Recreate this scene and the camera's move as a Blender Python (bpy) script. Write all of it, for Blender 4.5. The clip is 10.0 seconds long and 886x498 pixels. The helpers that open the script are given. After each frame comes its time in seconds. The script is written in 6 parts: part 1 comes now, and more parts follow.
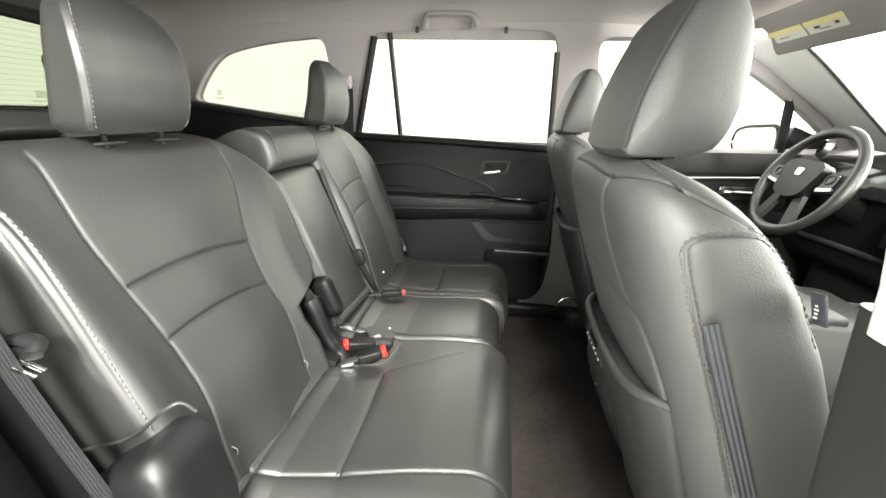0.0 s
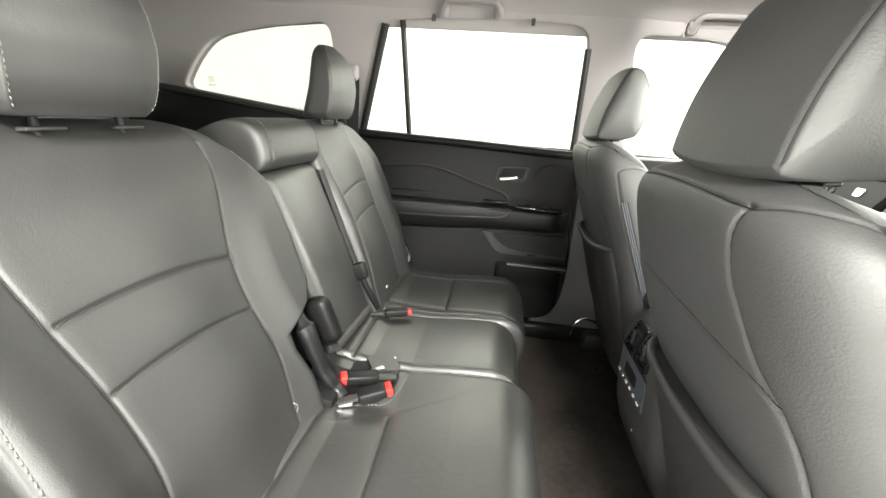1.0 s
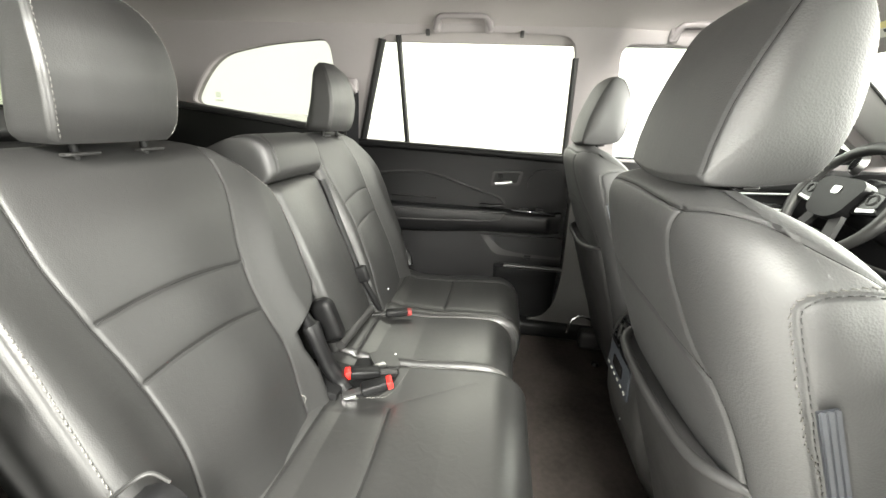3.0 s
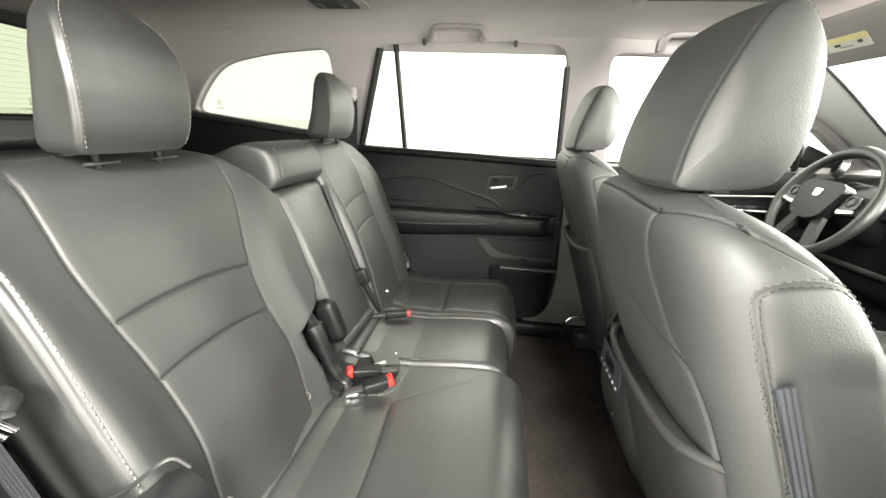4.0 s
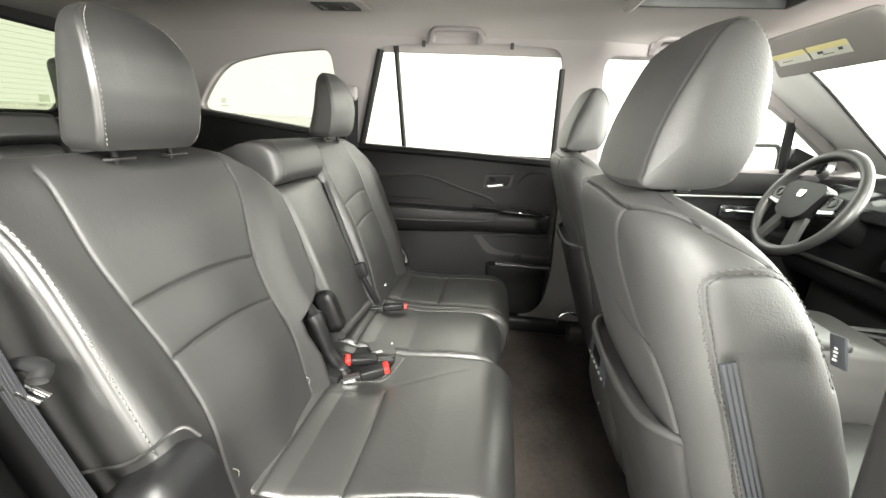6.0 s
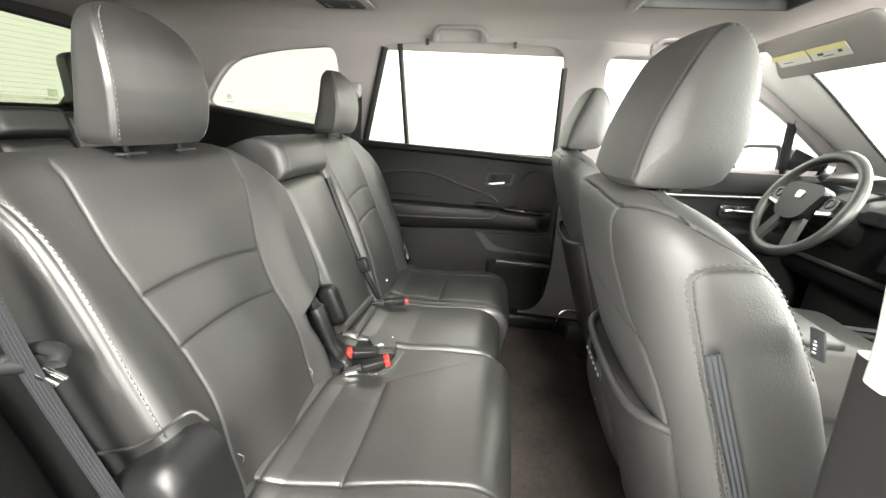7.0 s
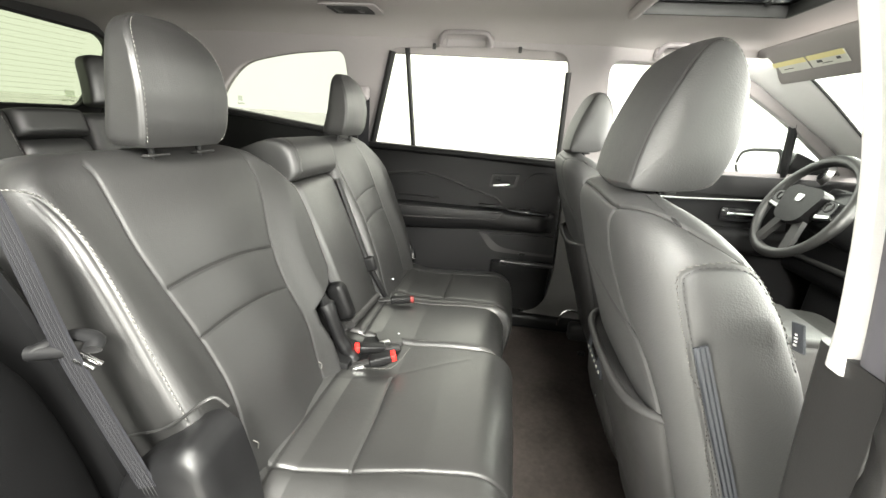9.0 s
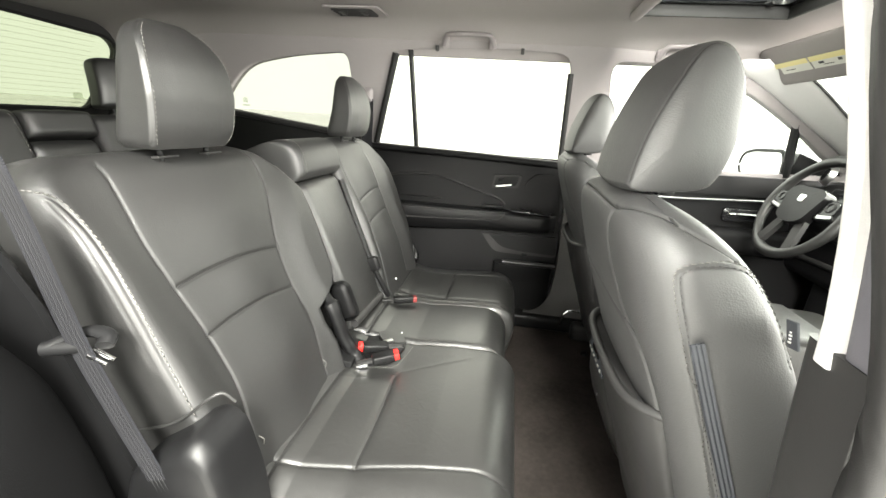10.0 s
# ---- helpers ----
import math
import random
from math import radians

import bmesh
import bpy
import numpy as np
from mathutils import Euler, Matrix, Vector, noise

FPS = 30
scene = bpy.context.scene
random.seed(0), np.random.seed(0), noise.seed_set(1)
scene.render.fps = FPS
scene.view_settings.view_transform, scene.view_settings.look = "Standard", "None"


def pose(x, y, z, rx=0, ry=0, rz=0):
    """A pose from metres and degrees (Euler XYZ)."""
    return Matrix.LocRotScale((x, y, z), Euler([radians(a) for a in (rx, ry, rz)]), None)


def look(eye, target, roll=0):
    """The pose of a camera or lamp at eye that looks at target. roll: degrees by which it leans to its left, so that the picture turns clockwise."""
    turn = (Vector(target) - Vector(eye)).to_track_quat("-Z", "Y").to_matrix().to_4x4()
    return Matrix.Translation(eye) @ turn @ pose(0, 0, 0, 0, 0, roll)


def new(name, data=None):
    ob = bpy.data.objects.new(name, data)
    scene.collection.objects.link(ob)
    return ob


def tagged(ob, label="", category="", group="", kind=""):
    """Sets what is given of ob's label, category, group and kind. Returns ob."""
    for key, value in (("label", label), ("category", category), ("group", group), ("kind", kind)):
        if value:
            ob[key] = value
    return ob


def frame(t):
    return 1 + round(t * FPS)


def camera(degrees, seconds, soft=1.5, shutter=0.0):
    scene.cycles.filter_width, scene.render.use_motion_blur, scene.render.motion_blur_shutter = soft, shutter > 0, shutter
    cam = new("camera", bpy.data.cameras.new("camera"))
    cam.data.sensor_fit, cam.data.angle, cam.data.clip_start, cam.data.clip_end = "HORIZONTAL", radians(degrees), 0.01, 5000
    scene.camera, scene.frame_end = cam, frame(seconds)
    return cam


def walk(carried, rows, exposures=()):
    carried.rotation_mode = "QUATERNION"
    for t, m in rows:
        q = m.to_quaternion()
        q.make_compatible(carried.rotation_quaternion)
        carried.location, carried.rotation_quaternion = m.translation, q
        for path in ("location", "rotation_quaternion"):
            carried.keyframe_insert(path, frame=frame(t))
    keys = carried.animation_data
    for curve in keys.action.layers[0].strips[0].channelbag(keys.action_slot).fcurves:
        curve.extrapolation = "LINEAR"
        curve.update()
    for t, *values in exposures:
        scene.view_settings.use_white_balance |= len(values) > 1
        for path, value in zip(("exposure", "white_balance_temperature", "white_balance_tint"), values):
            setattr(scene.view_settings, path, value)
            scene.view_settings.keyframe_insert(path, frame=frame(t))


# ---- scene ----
cam = camera(96.5, 10.0)
PATH = [
    (0, (0.588, -0.94, 0.956), (0.335, 0.938, 0.316), 1.8),
    (0.5, (0.523, -0.827, 0.949), (0.295, 1.055, 0.312), 3.5),
    (1, (0.512, -0.795, 0.946), (0.285, 1.087, 0.31), 4.2),
    (1.5, (0.522, -0.804, 0.95), (0.277, 1.077, 0.315), 4.0),
    (2, (0.528, -0.821, 0.954), (0.269, 1.057, 0.32), 3.5),
    (2.5, (0.539, -0.835, 0.96), (0.278, 1.045, 0.33), 3.0),
    (4, (0.545, -0.889, 0.972), (0.307, 1.004, 0.372), 2.5),
    (4.5, (0.547, -0.903, 0.976), (0.314, 0.992, 0.38), 2.5),
    (5, (0.551, -0.912, 0.978), (0.319, 0.982, 0.38), 2.6),
    (5.5, (0.559, -0.922, 0.977), (0.324, 0.971, 0.375), 2.8),
    (7, (0.572, -0.95, 0.98), (0.322, 0.935, 0.359), 3.6),
    (7.5, (0.57, -0.957, 0.98), (0.318, 0.926, 0.357), 3.8),
    (8, (0.571, -0.964, 0.982), (0.313, 0.918, 0.358), 3.9),
    (8.5, (0.574, -0.974, 0.985), (0.31, 0.909, 0.365), 3.9),
    (9, (0.572, -0.982, 0.986), (0.303, 0.901, 0.368), 3.9),
    (9.5, (0.573, -0.989, 0.988), (0.295, 0.893, 0.371), 3.8),
    (10, (0.575, -0.993, 0.988), (0.29, 0.888, 0.372), 3.8),
]
walk(cam, [(t, look(eye, target, roll)) for t, eye, target, roll in PATH],
     exposures=[(0.0, -0.15), (0.5, -0.06), (1.0, 0.0), (4.5, 0.0), (7.5, -0.05), (10.0, -0.08)])

# ---- light: a white photo booth round the car, and unseen lamps added ----
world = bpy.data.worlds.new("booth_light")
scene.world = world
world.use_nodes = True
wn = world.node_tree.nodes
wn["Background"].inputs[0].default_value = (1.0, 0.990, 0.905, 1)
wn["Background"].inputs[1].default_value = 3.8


def soft_lamp(name, eye, target, size, power, color=(1.0, 0.990, 0.905)):
    """A soft area lamp added outside the car, itself never in view."""
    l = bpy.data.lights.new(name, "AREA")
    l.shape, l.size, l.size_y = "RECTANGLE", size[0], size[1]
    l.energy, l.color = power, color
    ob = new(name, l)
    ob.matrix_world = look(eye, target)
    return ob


# Unseen lamps added to brighten the seats; the first and sixth follow cast shadows.
soft_lamp("added_soft_light", (0.85, -2.00, 1.75), (0.45, -0.45, 0.70), (0.45, 0.40), 275)
soft_lamp("added_soft_light", (-0.95, -2.20, 0.95), (0.35, -0.40, 0.72), (0.40, 0.8), 60)
soft_lamp("added_soft_light", (1.40, -1.65, 1.15), (0.80, -0.40, 0.85), (1.2, 1.0), 65)
soft_lamp("added_soft_light", (0.85, -1.50, 2.60), (0.50, -0.25, 0.35), (1.6, 0.9), 330)
soft_lamp("added_soft_light", (3.80, 0.30, 1.70), (0.10, -0.10, 0.80), (3.0, 1.3), 400)
soft_lamp("added_soft_light", (3.60, -1.30, 1.25), (0.60, -0.50, 0.80), (0.6, 0.6), 270)
soft_lamp("added_soft_light", (2.60, 2.10, 1.60), (0.10, -0.30, 0.75), (1.8, 1.2), 150)
soft_lamp("added_soft_light", (0.40, 2.30, 2.40), (0.40, 0.20, 0.50), (1.8, 0.9), 50)

# ---- small tools ----


def mat(name, color, rough=0.5, metal=0.0, vary=0.15, vscale=6.0, grain=0.0, gscale=400.0, gkind="noise",
        spec=0.5, coat=0.0, sheen=0.0, rvary=0.08, crease=0.0):
    """A surface with slow stains, fine relief and uneven gloss."""
    m = bpy.data.materials.new(name)
    m.use_nodes = True
    nt = m.node_tree
    b = nt.nodes["Principled BSDF"]
    tc = nt.nodes.new("ShaderNodeTexCoord")
    n1 = nt.nodes.new("ShaderNodeTexNoise")
    n1.inputs["Scale"].default_value = vscale
    n1.inputs["Detail"].default_value = 6
    nt.links.new(tc.outputs["Object"], n1.inputs["Vector"])
    n2 = nt.nodes.new("ShaderNodeTexNoise")
    n2.inputs["Scale"].default_value = vscale * 14
    n2.inputs["Detail"].default_value = 4
    nt.links.new(tc.outputs["Object"], n2.inputs["Vector"])
    mixf = nt.nodes.new("ShaderNodeMath")
    mixf.operation = "MULTIPLY_ADD"
    nt.links.new(n2.outputs["Fac"], mixf.inputs[0])
    mixf.inputs[1].default_value = 0.4
    nt.links.new(n1.outputs["Fac"], mixf.inputs[2])
    ramp = nt.nodes.new("ShaderNodeMapRange")
    ramp.inputs["From Min"].default_value, ramp.inputs["From Max"].default_value = 0.4, 1.0
    ramp.inputs["To Min"].default_value, ramp.inputs["To Max"].default_value = 1 - vary, 1 + vary
    nt.links.new(mixf.outputs[0], ramp.inputs["Value"])
    col = nt.nodes.new("ShaderNodeVectorMath")
    col.operation = "SCALE"
    col.inputs[0].default_value = color
    nt.links.new(ramp.outputs[0], col.inputs["Scale"])
    nt.links.new(col.outputs[0], b.inputs["Base Color"])
    rr = nt.nodes.new("ShaderNodeMapRange")
    rr.inputs["From Min"].default_value, rr.inputs["From Max"].default_value = 0.4, 1.0
    rr.inputs["To Min"].default_value, rr.inputs["To Max"].default_value = rough - rvary, rough + rvary
    nt.links.new(mixf.outputs[0], rr.inputs["Value"])
    nt.links.new(rr.outputs[0], b.inputs["Roughness"])
    b.inputs["Metallic"].default_value = metal
    b.inputs["Specular IOR Level"].default_value = spec
    if coat:
        b.inputs["Coat Weight"].default_value = coat
    if sheen:
        b.inputs["Sheen Weight"].default_value = sheen
    if grain:
        if gkind == "pebble":
            g = nt.nodes.new("ShaderNodeTexVoronoi")
            g.inputs["Scale"].default_value = gscale
            gout = g.outputs["Distance"]
        elif gkind == "weave":
            g = nt.nodes.new("ShaderNodeTexWave")
            g.inputs["Scale"].default_value = gscale
            g.inputs["Distortion"].default_value = 1.0
            gout = g.outputs["Fac"]
        else:
            g = nt.nodes.new("ShaderNodeTexNoise")
            g.inputs["Scale"].default_value = gscale
            g.inputs["Detail"].default_value = 3
            gout = g.outputs["Fac"]
        nt.links.new(tc.outputs["Object"], g.inputs["Vector"])
        bump = nt.nodes.new("ShaderNodeBump")
        bump.inputs["Strength"].default_value = grain
        bump.inputs["Distance"].default_value = 0.001
        nt.links.new(gout, bump.inputs["Height"])
        nt.links.new(bump.outputs[0], b.inputs["Normal"])
        if crease:
            c1 = nt.nodes.new("ShaderNodeTexNoise")
            c1.inputs["Scale"].default_value = 38
            c1.inputs["Detail"].default_value = 4
            c1.inputs["Distortion"].default_value = 1.6
            nt.links.new(tc.outputs["Object"], c1.inputs["Vector"])
            b2 = nt.nodes.new("ShaderNodeBump")
            b2.inputs["Strength"].default_value = crease
            b2.inputs["Distance"].default_value = 0.003
            nt.links.new(c1.outputs["Fac"], b2.inputs["Height"])
            nt.links.new(b2.outputs[0], bump.inputs["Normal"])
    return m


def glass(name, color, rough=0.0, see=0.9):
    m = bpy.data.materials.new(name)
    m.use_nodes = True
    nt = m.node_tree
    nt.nodes.remove(nt.nodes["Principled BSDF"])
    out = nt.nodes["Material Output"]
    tr = nt.nodes.new("ShaderNodeBsdfTransparent")
    tr.inputs[0].default_value = (*color, 1)
    gl = nt.nodes.new("ShaderNodeBsdfGlossy")
    gl.inputs["Roughness"].default_value = rough
    lw = nt.nodes.new("ShaderNodeLayerWeight")
    lw.inputs["Blend"].default_value = 0.5
    pw = nt.nodes.new("ShaderNodeMath")
    pw.operation = "POWER"
    pw.inputs[1].default_value = 4.0
    nt.links.new(lw.outputs["Facing"], pw.inputs[0])
    fr = nt.nodes.new("ShaderNodeMath")
    fr.operation = "MULTIPLY_ADD"
    fr.inputs[1].default_value, fr.inputs[2].default_value = 0.45, 0.025
    nt.links.new(pw.outputs[0], fr.inputs[0])
    mx = nt.nodes.new("ShaderNodeMixShader")
    nt.links.new(fr.outputs[0], mx.inputs[0])
    nt.links.new(tr.outputs[0], mx.inputs[1])
    nt.links.new(gl.outputs[0], mx.inputs[2])
    nt.links.new(mx.outputs[0], out.inputs[0])
    return m


LEATHER = mat("black_leather", (0.0110, 0.0108, 0.0107), 0.53, vary=0.14, vscale=5, crease=0.10, grain=0.14, gscale=640, gkind="pebble", spec=0.75, rvary=0.06)
LEATHER_SMOOTH = mat("black_leather_worn", (0.0120, 0.0118, 0.0115), 0.45, vary=0.16, vscale=5, crease=0.14, grain=0.09, gscale=560, gkind="pebble", spec=0.90, rvary=0.07)
# Coarser grain; its black is raised threefold to stand in for brighter light.
LEATHER_GRAIN_LIT = mat("grained_leather_lit", (0.0340, 0.0337, 0.0342), 0.58, vary=0.12, vscale=5, crease=0.10, grain=0.22, gscale=480, gkind="pebble", spec=0.90, rvary=0.06)
CONSOLE_TRIM = mat("graphite_console_plastic", (0.045, 0.044, 0.043), 0.42, vary=0.12, vscale=7, grain=0.2, gscale=900, spec=0.4)
THREAD = mat("grey_thread", (0.13, 0.127, 0.12), 0.85, vary=0.2, vscale=60, spec=0.1)
PLASTIC = mat("black_plastic", (0.0065, 0.0065, 0.0068), 0.45, vary=0.2, vscale=9, grain=0.15, gscale=900, spec=0.18)
PLASTIC_GREY = mat("charcoal_plastic", (0.024, 0.0235, 0.0235), 0.46, vary=0.15, vscale=7, grain=0.10, gscale=900, spec=0.35)
SOFT_TRIM = mat("soft_door_trim", (0.0074, 0.0072, 0.0077), 0.46, vary=0.15, vscale=6, grain=0.22, gscale=700, gkind="pebble", spec=0.22)
GLOSS = mat("piano_black", (0.012, 0.012, 0.013), 0.12, vary=0.2, vscale=9)
CARPET = mat("dark_carpet", (0.030, 0.0255, 0.0235), 0.95, vary=0.5, vscale=5, grain=1.0, gscale=420, spec=0.05)
HEADLINER = mat("grey_headliner", (0.27, 0.250, 0.247), 0.9, vary=0.04, vscale=5, grain=0.25, gscale=900, spec=0.15)
# Paler copy of the grey pillar trim, with strong light put into its colour.
PILLAR_LIT = mat("pillar_trim_lit", (0.57, 0.565, 0.555), 0.6, vary=0.04, vscale=5, grain=0.2, gscale=800, spec=0.3)
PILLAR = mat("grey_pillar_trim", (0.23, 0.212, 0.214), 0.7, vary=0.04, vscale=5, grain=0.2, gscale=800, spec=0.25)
RUBBER = mat("black_rubber", (0.008, 0.008, 0.008), 0.65, vary=0.2, vscale=12, spec=0.3)
CHROME = mat("satin_chrome", (0.72, 0.72, 0.72), 0.22, metal=1.0, vary=0.06, vscale=20)
SILVER = mat("silver_trim", (0.55, 0.55, 0.55), 0.35, metal=1.0, vary=0.06, vscale=20)
RED = mat("red_button", (0.75, 0.02, 0.015), 0.4, vary=0.08, vscale=40)
WEBBING = mat("seat_belt_webbing", (0.013, 0.013, 0.0155), 0.65, vary=0.12, vscale=30, grain=0.5, gscale=700, gkind="weave", spec=0.15)
YELLOW = mat("yellow_label", (0.66, 0.58, 0.26), 0.6, vary=0.05, vscale=40)
LABEL = mat("white_label", (0.56, 0.55, 0.50), 0.6, vary=0.05, vscale=40)
INK = mat("dark_print", (0.03, 0.03, 0.03), 0.6, vary=0.05, vscale=40)
WHITE_MARK = mat("white_marking", (0.75, 0.75, 0.75), 0.5, vary=0.05, vscale=40)
ZIP_TAPE = mat("grey_elastic_strip", (0.034, 0.037, 0.044), 0.65, vary=0.15, vscale=40, grain=0.3, gscale=900)
BODY_PAINT = mat("dark_car_paint", (0.03, 0.03, 0.033), 0.25, vary=0.08, vscale=4, coat=0.6)
BOOTH_FLOOR = mat("pale_booth_floor", (0.80, 0.79, 0.76), 0.5, vary=0.04, vscale=2)
FAINT = glass("etched_glass", (0.86, 0.88, 0.83), 0.3)
GLASS_CLEAR = glass("clear_glass", (0.93, 0.96, 0.94))
GLASS_TINT = glass("tinted_glass", (0.560, 0.570, 0.542))
GLASS_BACK = glass("privacy_glass", (0.482, 0.508, 0.441))
GLASS_DOOR = glass("door_glass", (0.88, 0.89, 0.86))
GLASS_DARK = glass("sunroof_glass", (0.51, 0.545, 0.48))
CLIMATE = mat("blue_grey_plastic", (0.060, 0.066, 0.078), 0.45, vary=0.1, vscale=12, grain=0.2, gscale=900, spec=0.4)
DULL_RED = mat("dull_red_button", (0.16, 0.02, 0.018), 0.5, vary=0.08, vscale=40)
# Charcoal plastic lightened in its colour for the light on the pillar foot.
CHARCOAL_LIT = mat("charcoal_plastic_lit", (0.085, 0.083, 0.080), 0.5, vary=0.15, vscale=7, grain=0.25, gscale=900, spec=0.35)
HINGE_BLACK = mat("polished_black_plastic", (0.005, 0.005, 0.0054), 0.46, vary=0.2, vscale=9, grain=0.05, gscale=900, spec=0.30)
ARCH_FELT = mat("black_moulded_felt", (0.0040, 0.0040, 0.0043), 0.85, vary=0.3, vscale=9, grain=0.4, gscale=700, spec=0.06)
EDGE_TRIM = mat("mauve_grey_edge_trim", (0.085, 0.082, 0.093), 0.6, vary=0.06, vscale=9, grain=0.15, gscale=900, spec=0.3)
HANDLE_GREY = mat("grey_handle_plastic", (0.17, 0.155, 0.158), 0.55, vary=0.05, vscale=9, grain=0.15, gscale=900, spec=0.3)
MIRROR = mat("mirror_glass", (0.9, 0.9, 0.9), 0.02, metal=1.0, vary=0.01, rvary=0.0)


def thing(name, label, category, at=(0, 0, 0), group="", kind=""):
    ob = new(name)
    ob.location = at
    ob.empty_display_size = 0.05
    return tagged(ob, label, category, group, kind)


def finish(ob, smooth=40):
    me = ob.data
    for p in me.polygons:
        p.use_smooth = True
    if smooth < 180:
        me.set_sharp_from_angle(angle=radians(smooth))


def place(ob, parent):
    """Put ob under parent, keeping world coordinates in its mesh."""
    if parent is not None:
        ob.parent = parent
        base = Matrix.Translation(parent.location) if parent.parent is None else Matrix.Identity(4)
        ob.matrix_parent_inverse = base.inverted()


def part(name, bm, material, parent=None, label="", smooth=40):
    me = bpy.data.meshes.new(name)
    bmesh.ops.recalc_face_normals(bm, faces=bm.faces[:])
    bm.to_mesh(me)
    bm.free()
    me.materials.append(material)
    ob = new(name, me)
    finish(ob, smooth)
    place(ob, parent)
    return tagged(ob, label)


def meshed(name, verts, faces, material, parent=None, label="", smooth=60):
    me = bpy.data.meshes.new(name)
    me.from_pydata([tuple(map(float, v)) for v in verts], [], faces)
    me.materials.append(material)
    bm = bmesh.new()
    bm.from_mesh(me)
    bmesh.ops.recalc_face_normals(bm, faces=bm.faces[:])
    bm.to_mesh(me)
    bm.free()
    ob = new(name, me)
    finish(ob, smooth)
    place(ob, parent)
    return tagged(ob, label)


def box(bm, c, s, bevel=0.004, rot=(0, 0, 0), segs=2, taper=None):
    """A bevelled block of size s at c; taper scales its +z end in x and y."""
    r = bmesh.ops.create_cube(bm, size=1)
    vs = r["verts"]
    for v in vs:
        v.co = Vector((v.co.x * s[0], v.co.y * s[1], v.co.z * s[2]))
        if taper and v.co.z > 0:
            v.co.x *= taper[0]
            v.co.y *= taper[1]
    if bevel:
        es = list({e for v in vs for e in v.link_edges})
        r = bmesh.ops.bevel(bm, geom=es, offset=bevel, segments=segs, affect="EDGES", profile=0.5)
        vs = list({v for f in r["faces"] for v in f.verts} | {v for v in vs if v.is_valid})
    bmesh.ops.transform(bm, matrix=pose(*c, *rot), verts=vs)
    return bm


def tube(bm, pts, r, n=10, closed=False, flat=1.0, up=(0, 0, 1)):
    """A swept round bar along pts. r: radius or a list of radii; flat squashes it along up."""
    pts = [Vector(p) for p in pts]
    k = len(pts)
    rad = r if isinstance(r, (list, tuple)) else [r] * k
    rings = []
    for i, p in enumerate(pts):
        a = pts[(i - 1) % k] if (closed or i > 0) else p
        b = pts[(i + 1) % k] if (closed or i < k - 1) else p
        d = (b - a).normalized()
        s = d.cross(Vector(up))
        if s.length < 1e-4:
            s = d.cross(Vector((1, 0, 0)))
        s.normalize()
        q = s.cross(d)
        rings.append([bm.verts.new(p + rad[i] * (math.cos(2 * math.pi * j / n) * s + flat * math.sin(2 * math.pi * j / n) * q)) for j in range(n)])
    for i in range(k if closed else k - 1):
        A, B = rings[i], rings[(i + 1) % k]
        for j in range(n):
            bm.faces.new((A[j], A[(j + 1) % n], B[(j + 1) % n], B[j]))
    if not closed:
        bm.faces.new(rings[0])
        bm.faces.new(rings[-1])
    return bm


def smooth_line(pts, n=40):
    """A Catmull-Rom curve through pts."""
    P = [np.array(p, float) for p in pts]
    P = [2 * P[0] - P[1]] + P + [2 * P[-1] - P[-2]]
    out = []
    segs = len(P) - 3
    for i in range(n):
        x = i / (n - 1) * segs
        k = min(int(x), segs - 1)
        t = x - k
        a, b, c, d = P[k:k + 4]
        out.append(0.5 * ((2 * b) + (c - a) * t + (2 * a - 5 * b + 4 * c - d) * t * t + (3 * b - a - 3 * c + d) * t ** 3))
    return out


def rounded(pts, r, n=5):
    """A closed 2D outline with its corners rounded by r (one number or one a corner)."""
    out = []
    k = len(pts)
    for i in range(k):
        p, a, b = Vector(pts[i]), Vector(pts[i - 1]), Vector(pts[(i + 1) % k])
        ri = r[i] if isinstance(r, (list, tuple)) else r
        da, db = (a - p), (b - p)
        ra = min(ri, da.length * 0.49, db.length * 0.49)
        s, e = p + da.normalized() * ra, p + db.normalized() * ra
        for j in range(n + 1):
            t = j / n
            out.append(tuple((1 - t) ** 2 * s + 2 * t * (1 - t) * p + t * t * e))
    return out


def sheet(outer, holes, lift, thick, bm=None):
    """A plate with holes. lift(x, z) gives the 3D point of a 2D one; thick is the 3D offset of its other face."""
    bm = bm or bmesh.new()
    th = Vector(thick)
    edges, loops = [], []
    for loop in [outer] + list(holes):
        vs = [bm.verts.new(lift(*p)) for p in loop]
        loops.append(vs)
        for i in range(len(vs)):
            edges.append(bm.edges.new((vs[i], vs[(i + 1) % len(vs)])))
    r = bmesh.ops.triangle_fill(bm, edges=edges, use_beauty=True, use_dissolve=False)
    fs = [g for g in r["geom"] if isinstance(g, bmesh.types.BMFace)]
    twin = {}
    for vs in loops:
        for v in vs:
            twin[v] = bm.verts.new(v.co + th)
    for f in fs:
        bm.faces.new([twin[v] for v in reversed(f.verts)])
    for vs in loops:
        for i in range(len(vs)):
            a, b = vs[i], vs[(i + 1) % len(vs)]
            bm.faces.new((a, b, twin[b], twin[a]))
    return bm


def ring(outline, lift, r, n=8):
    """A bead that follows a closed 2D outline."""
    bm = bmesh.new()
    return tube(bm, [lift(*p) for p in outline], r, n=n, closed=True)


def even(row, n):
    """The same closed outline with n points at even steps."""
    P = np.array(row + [row[0]], float)
    s = np.concatenate([[0], np.cumsum(np.linalg.norm(np.diff(P, axis=0), axis=1))])
    t = np.linspace(0, s[-1], n + 1)[:-1]
    return [tuple(np.interp(x, s, P[:, k]) for k in range(3)) for x in t]


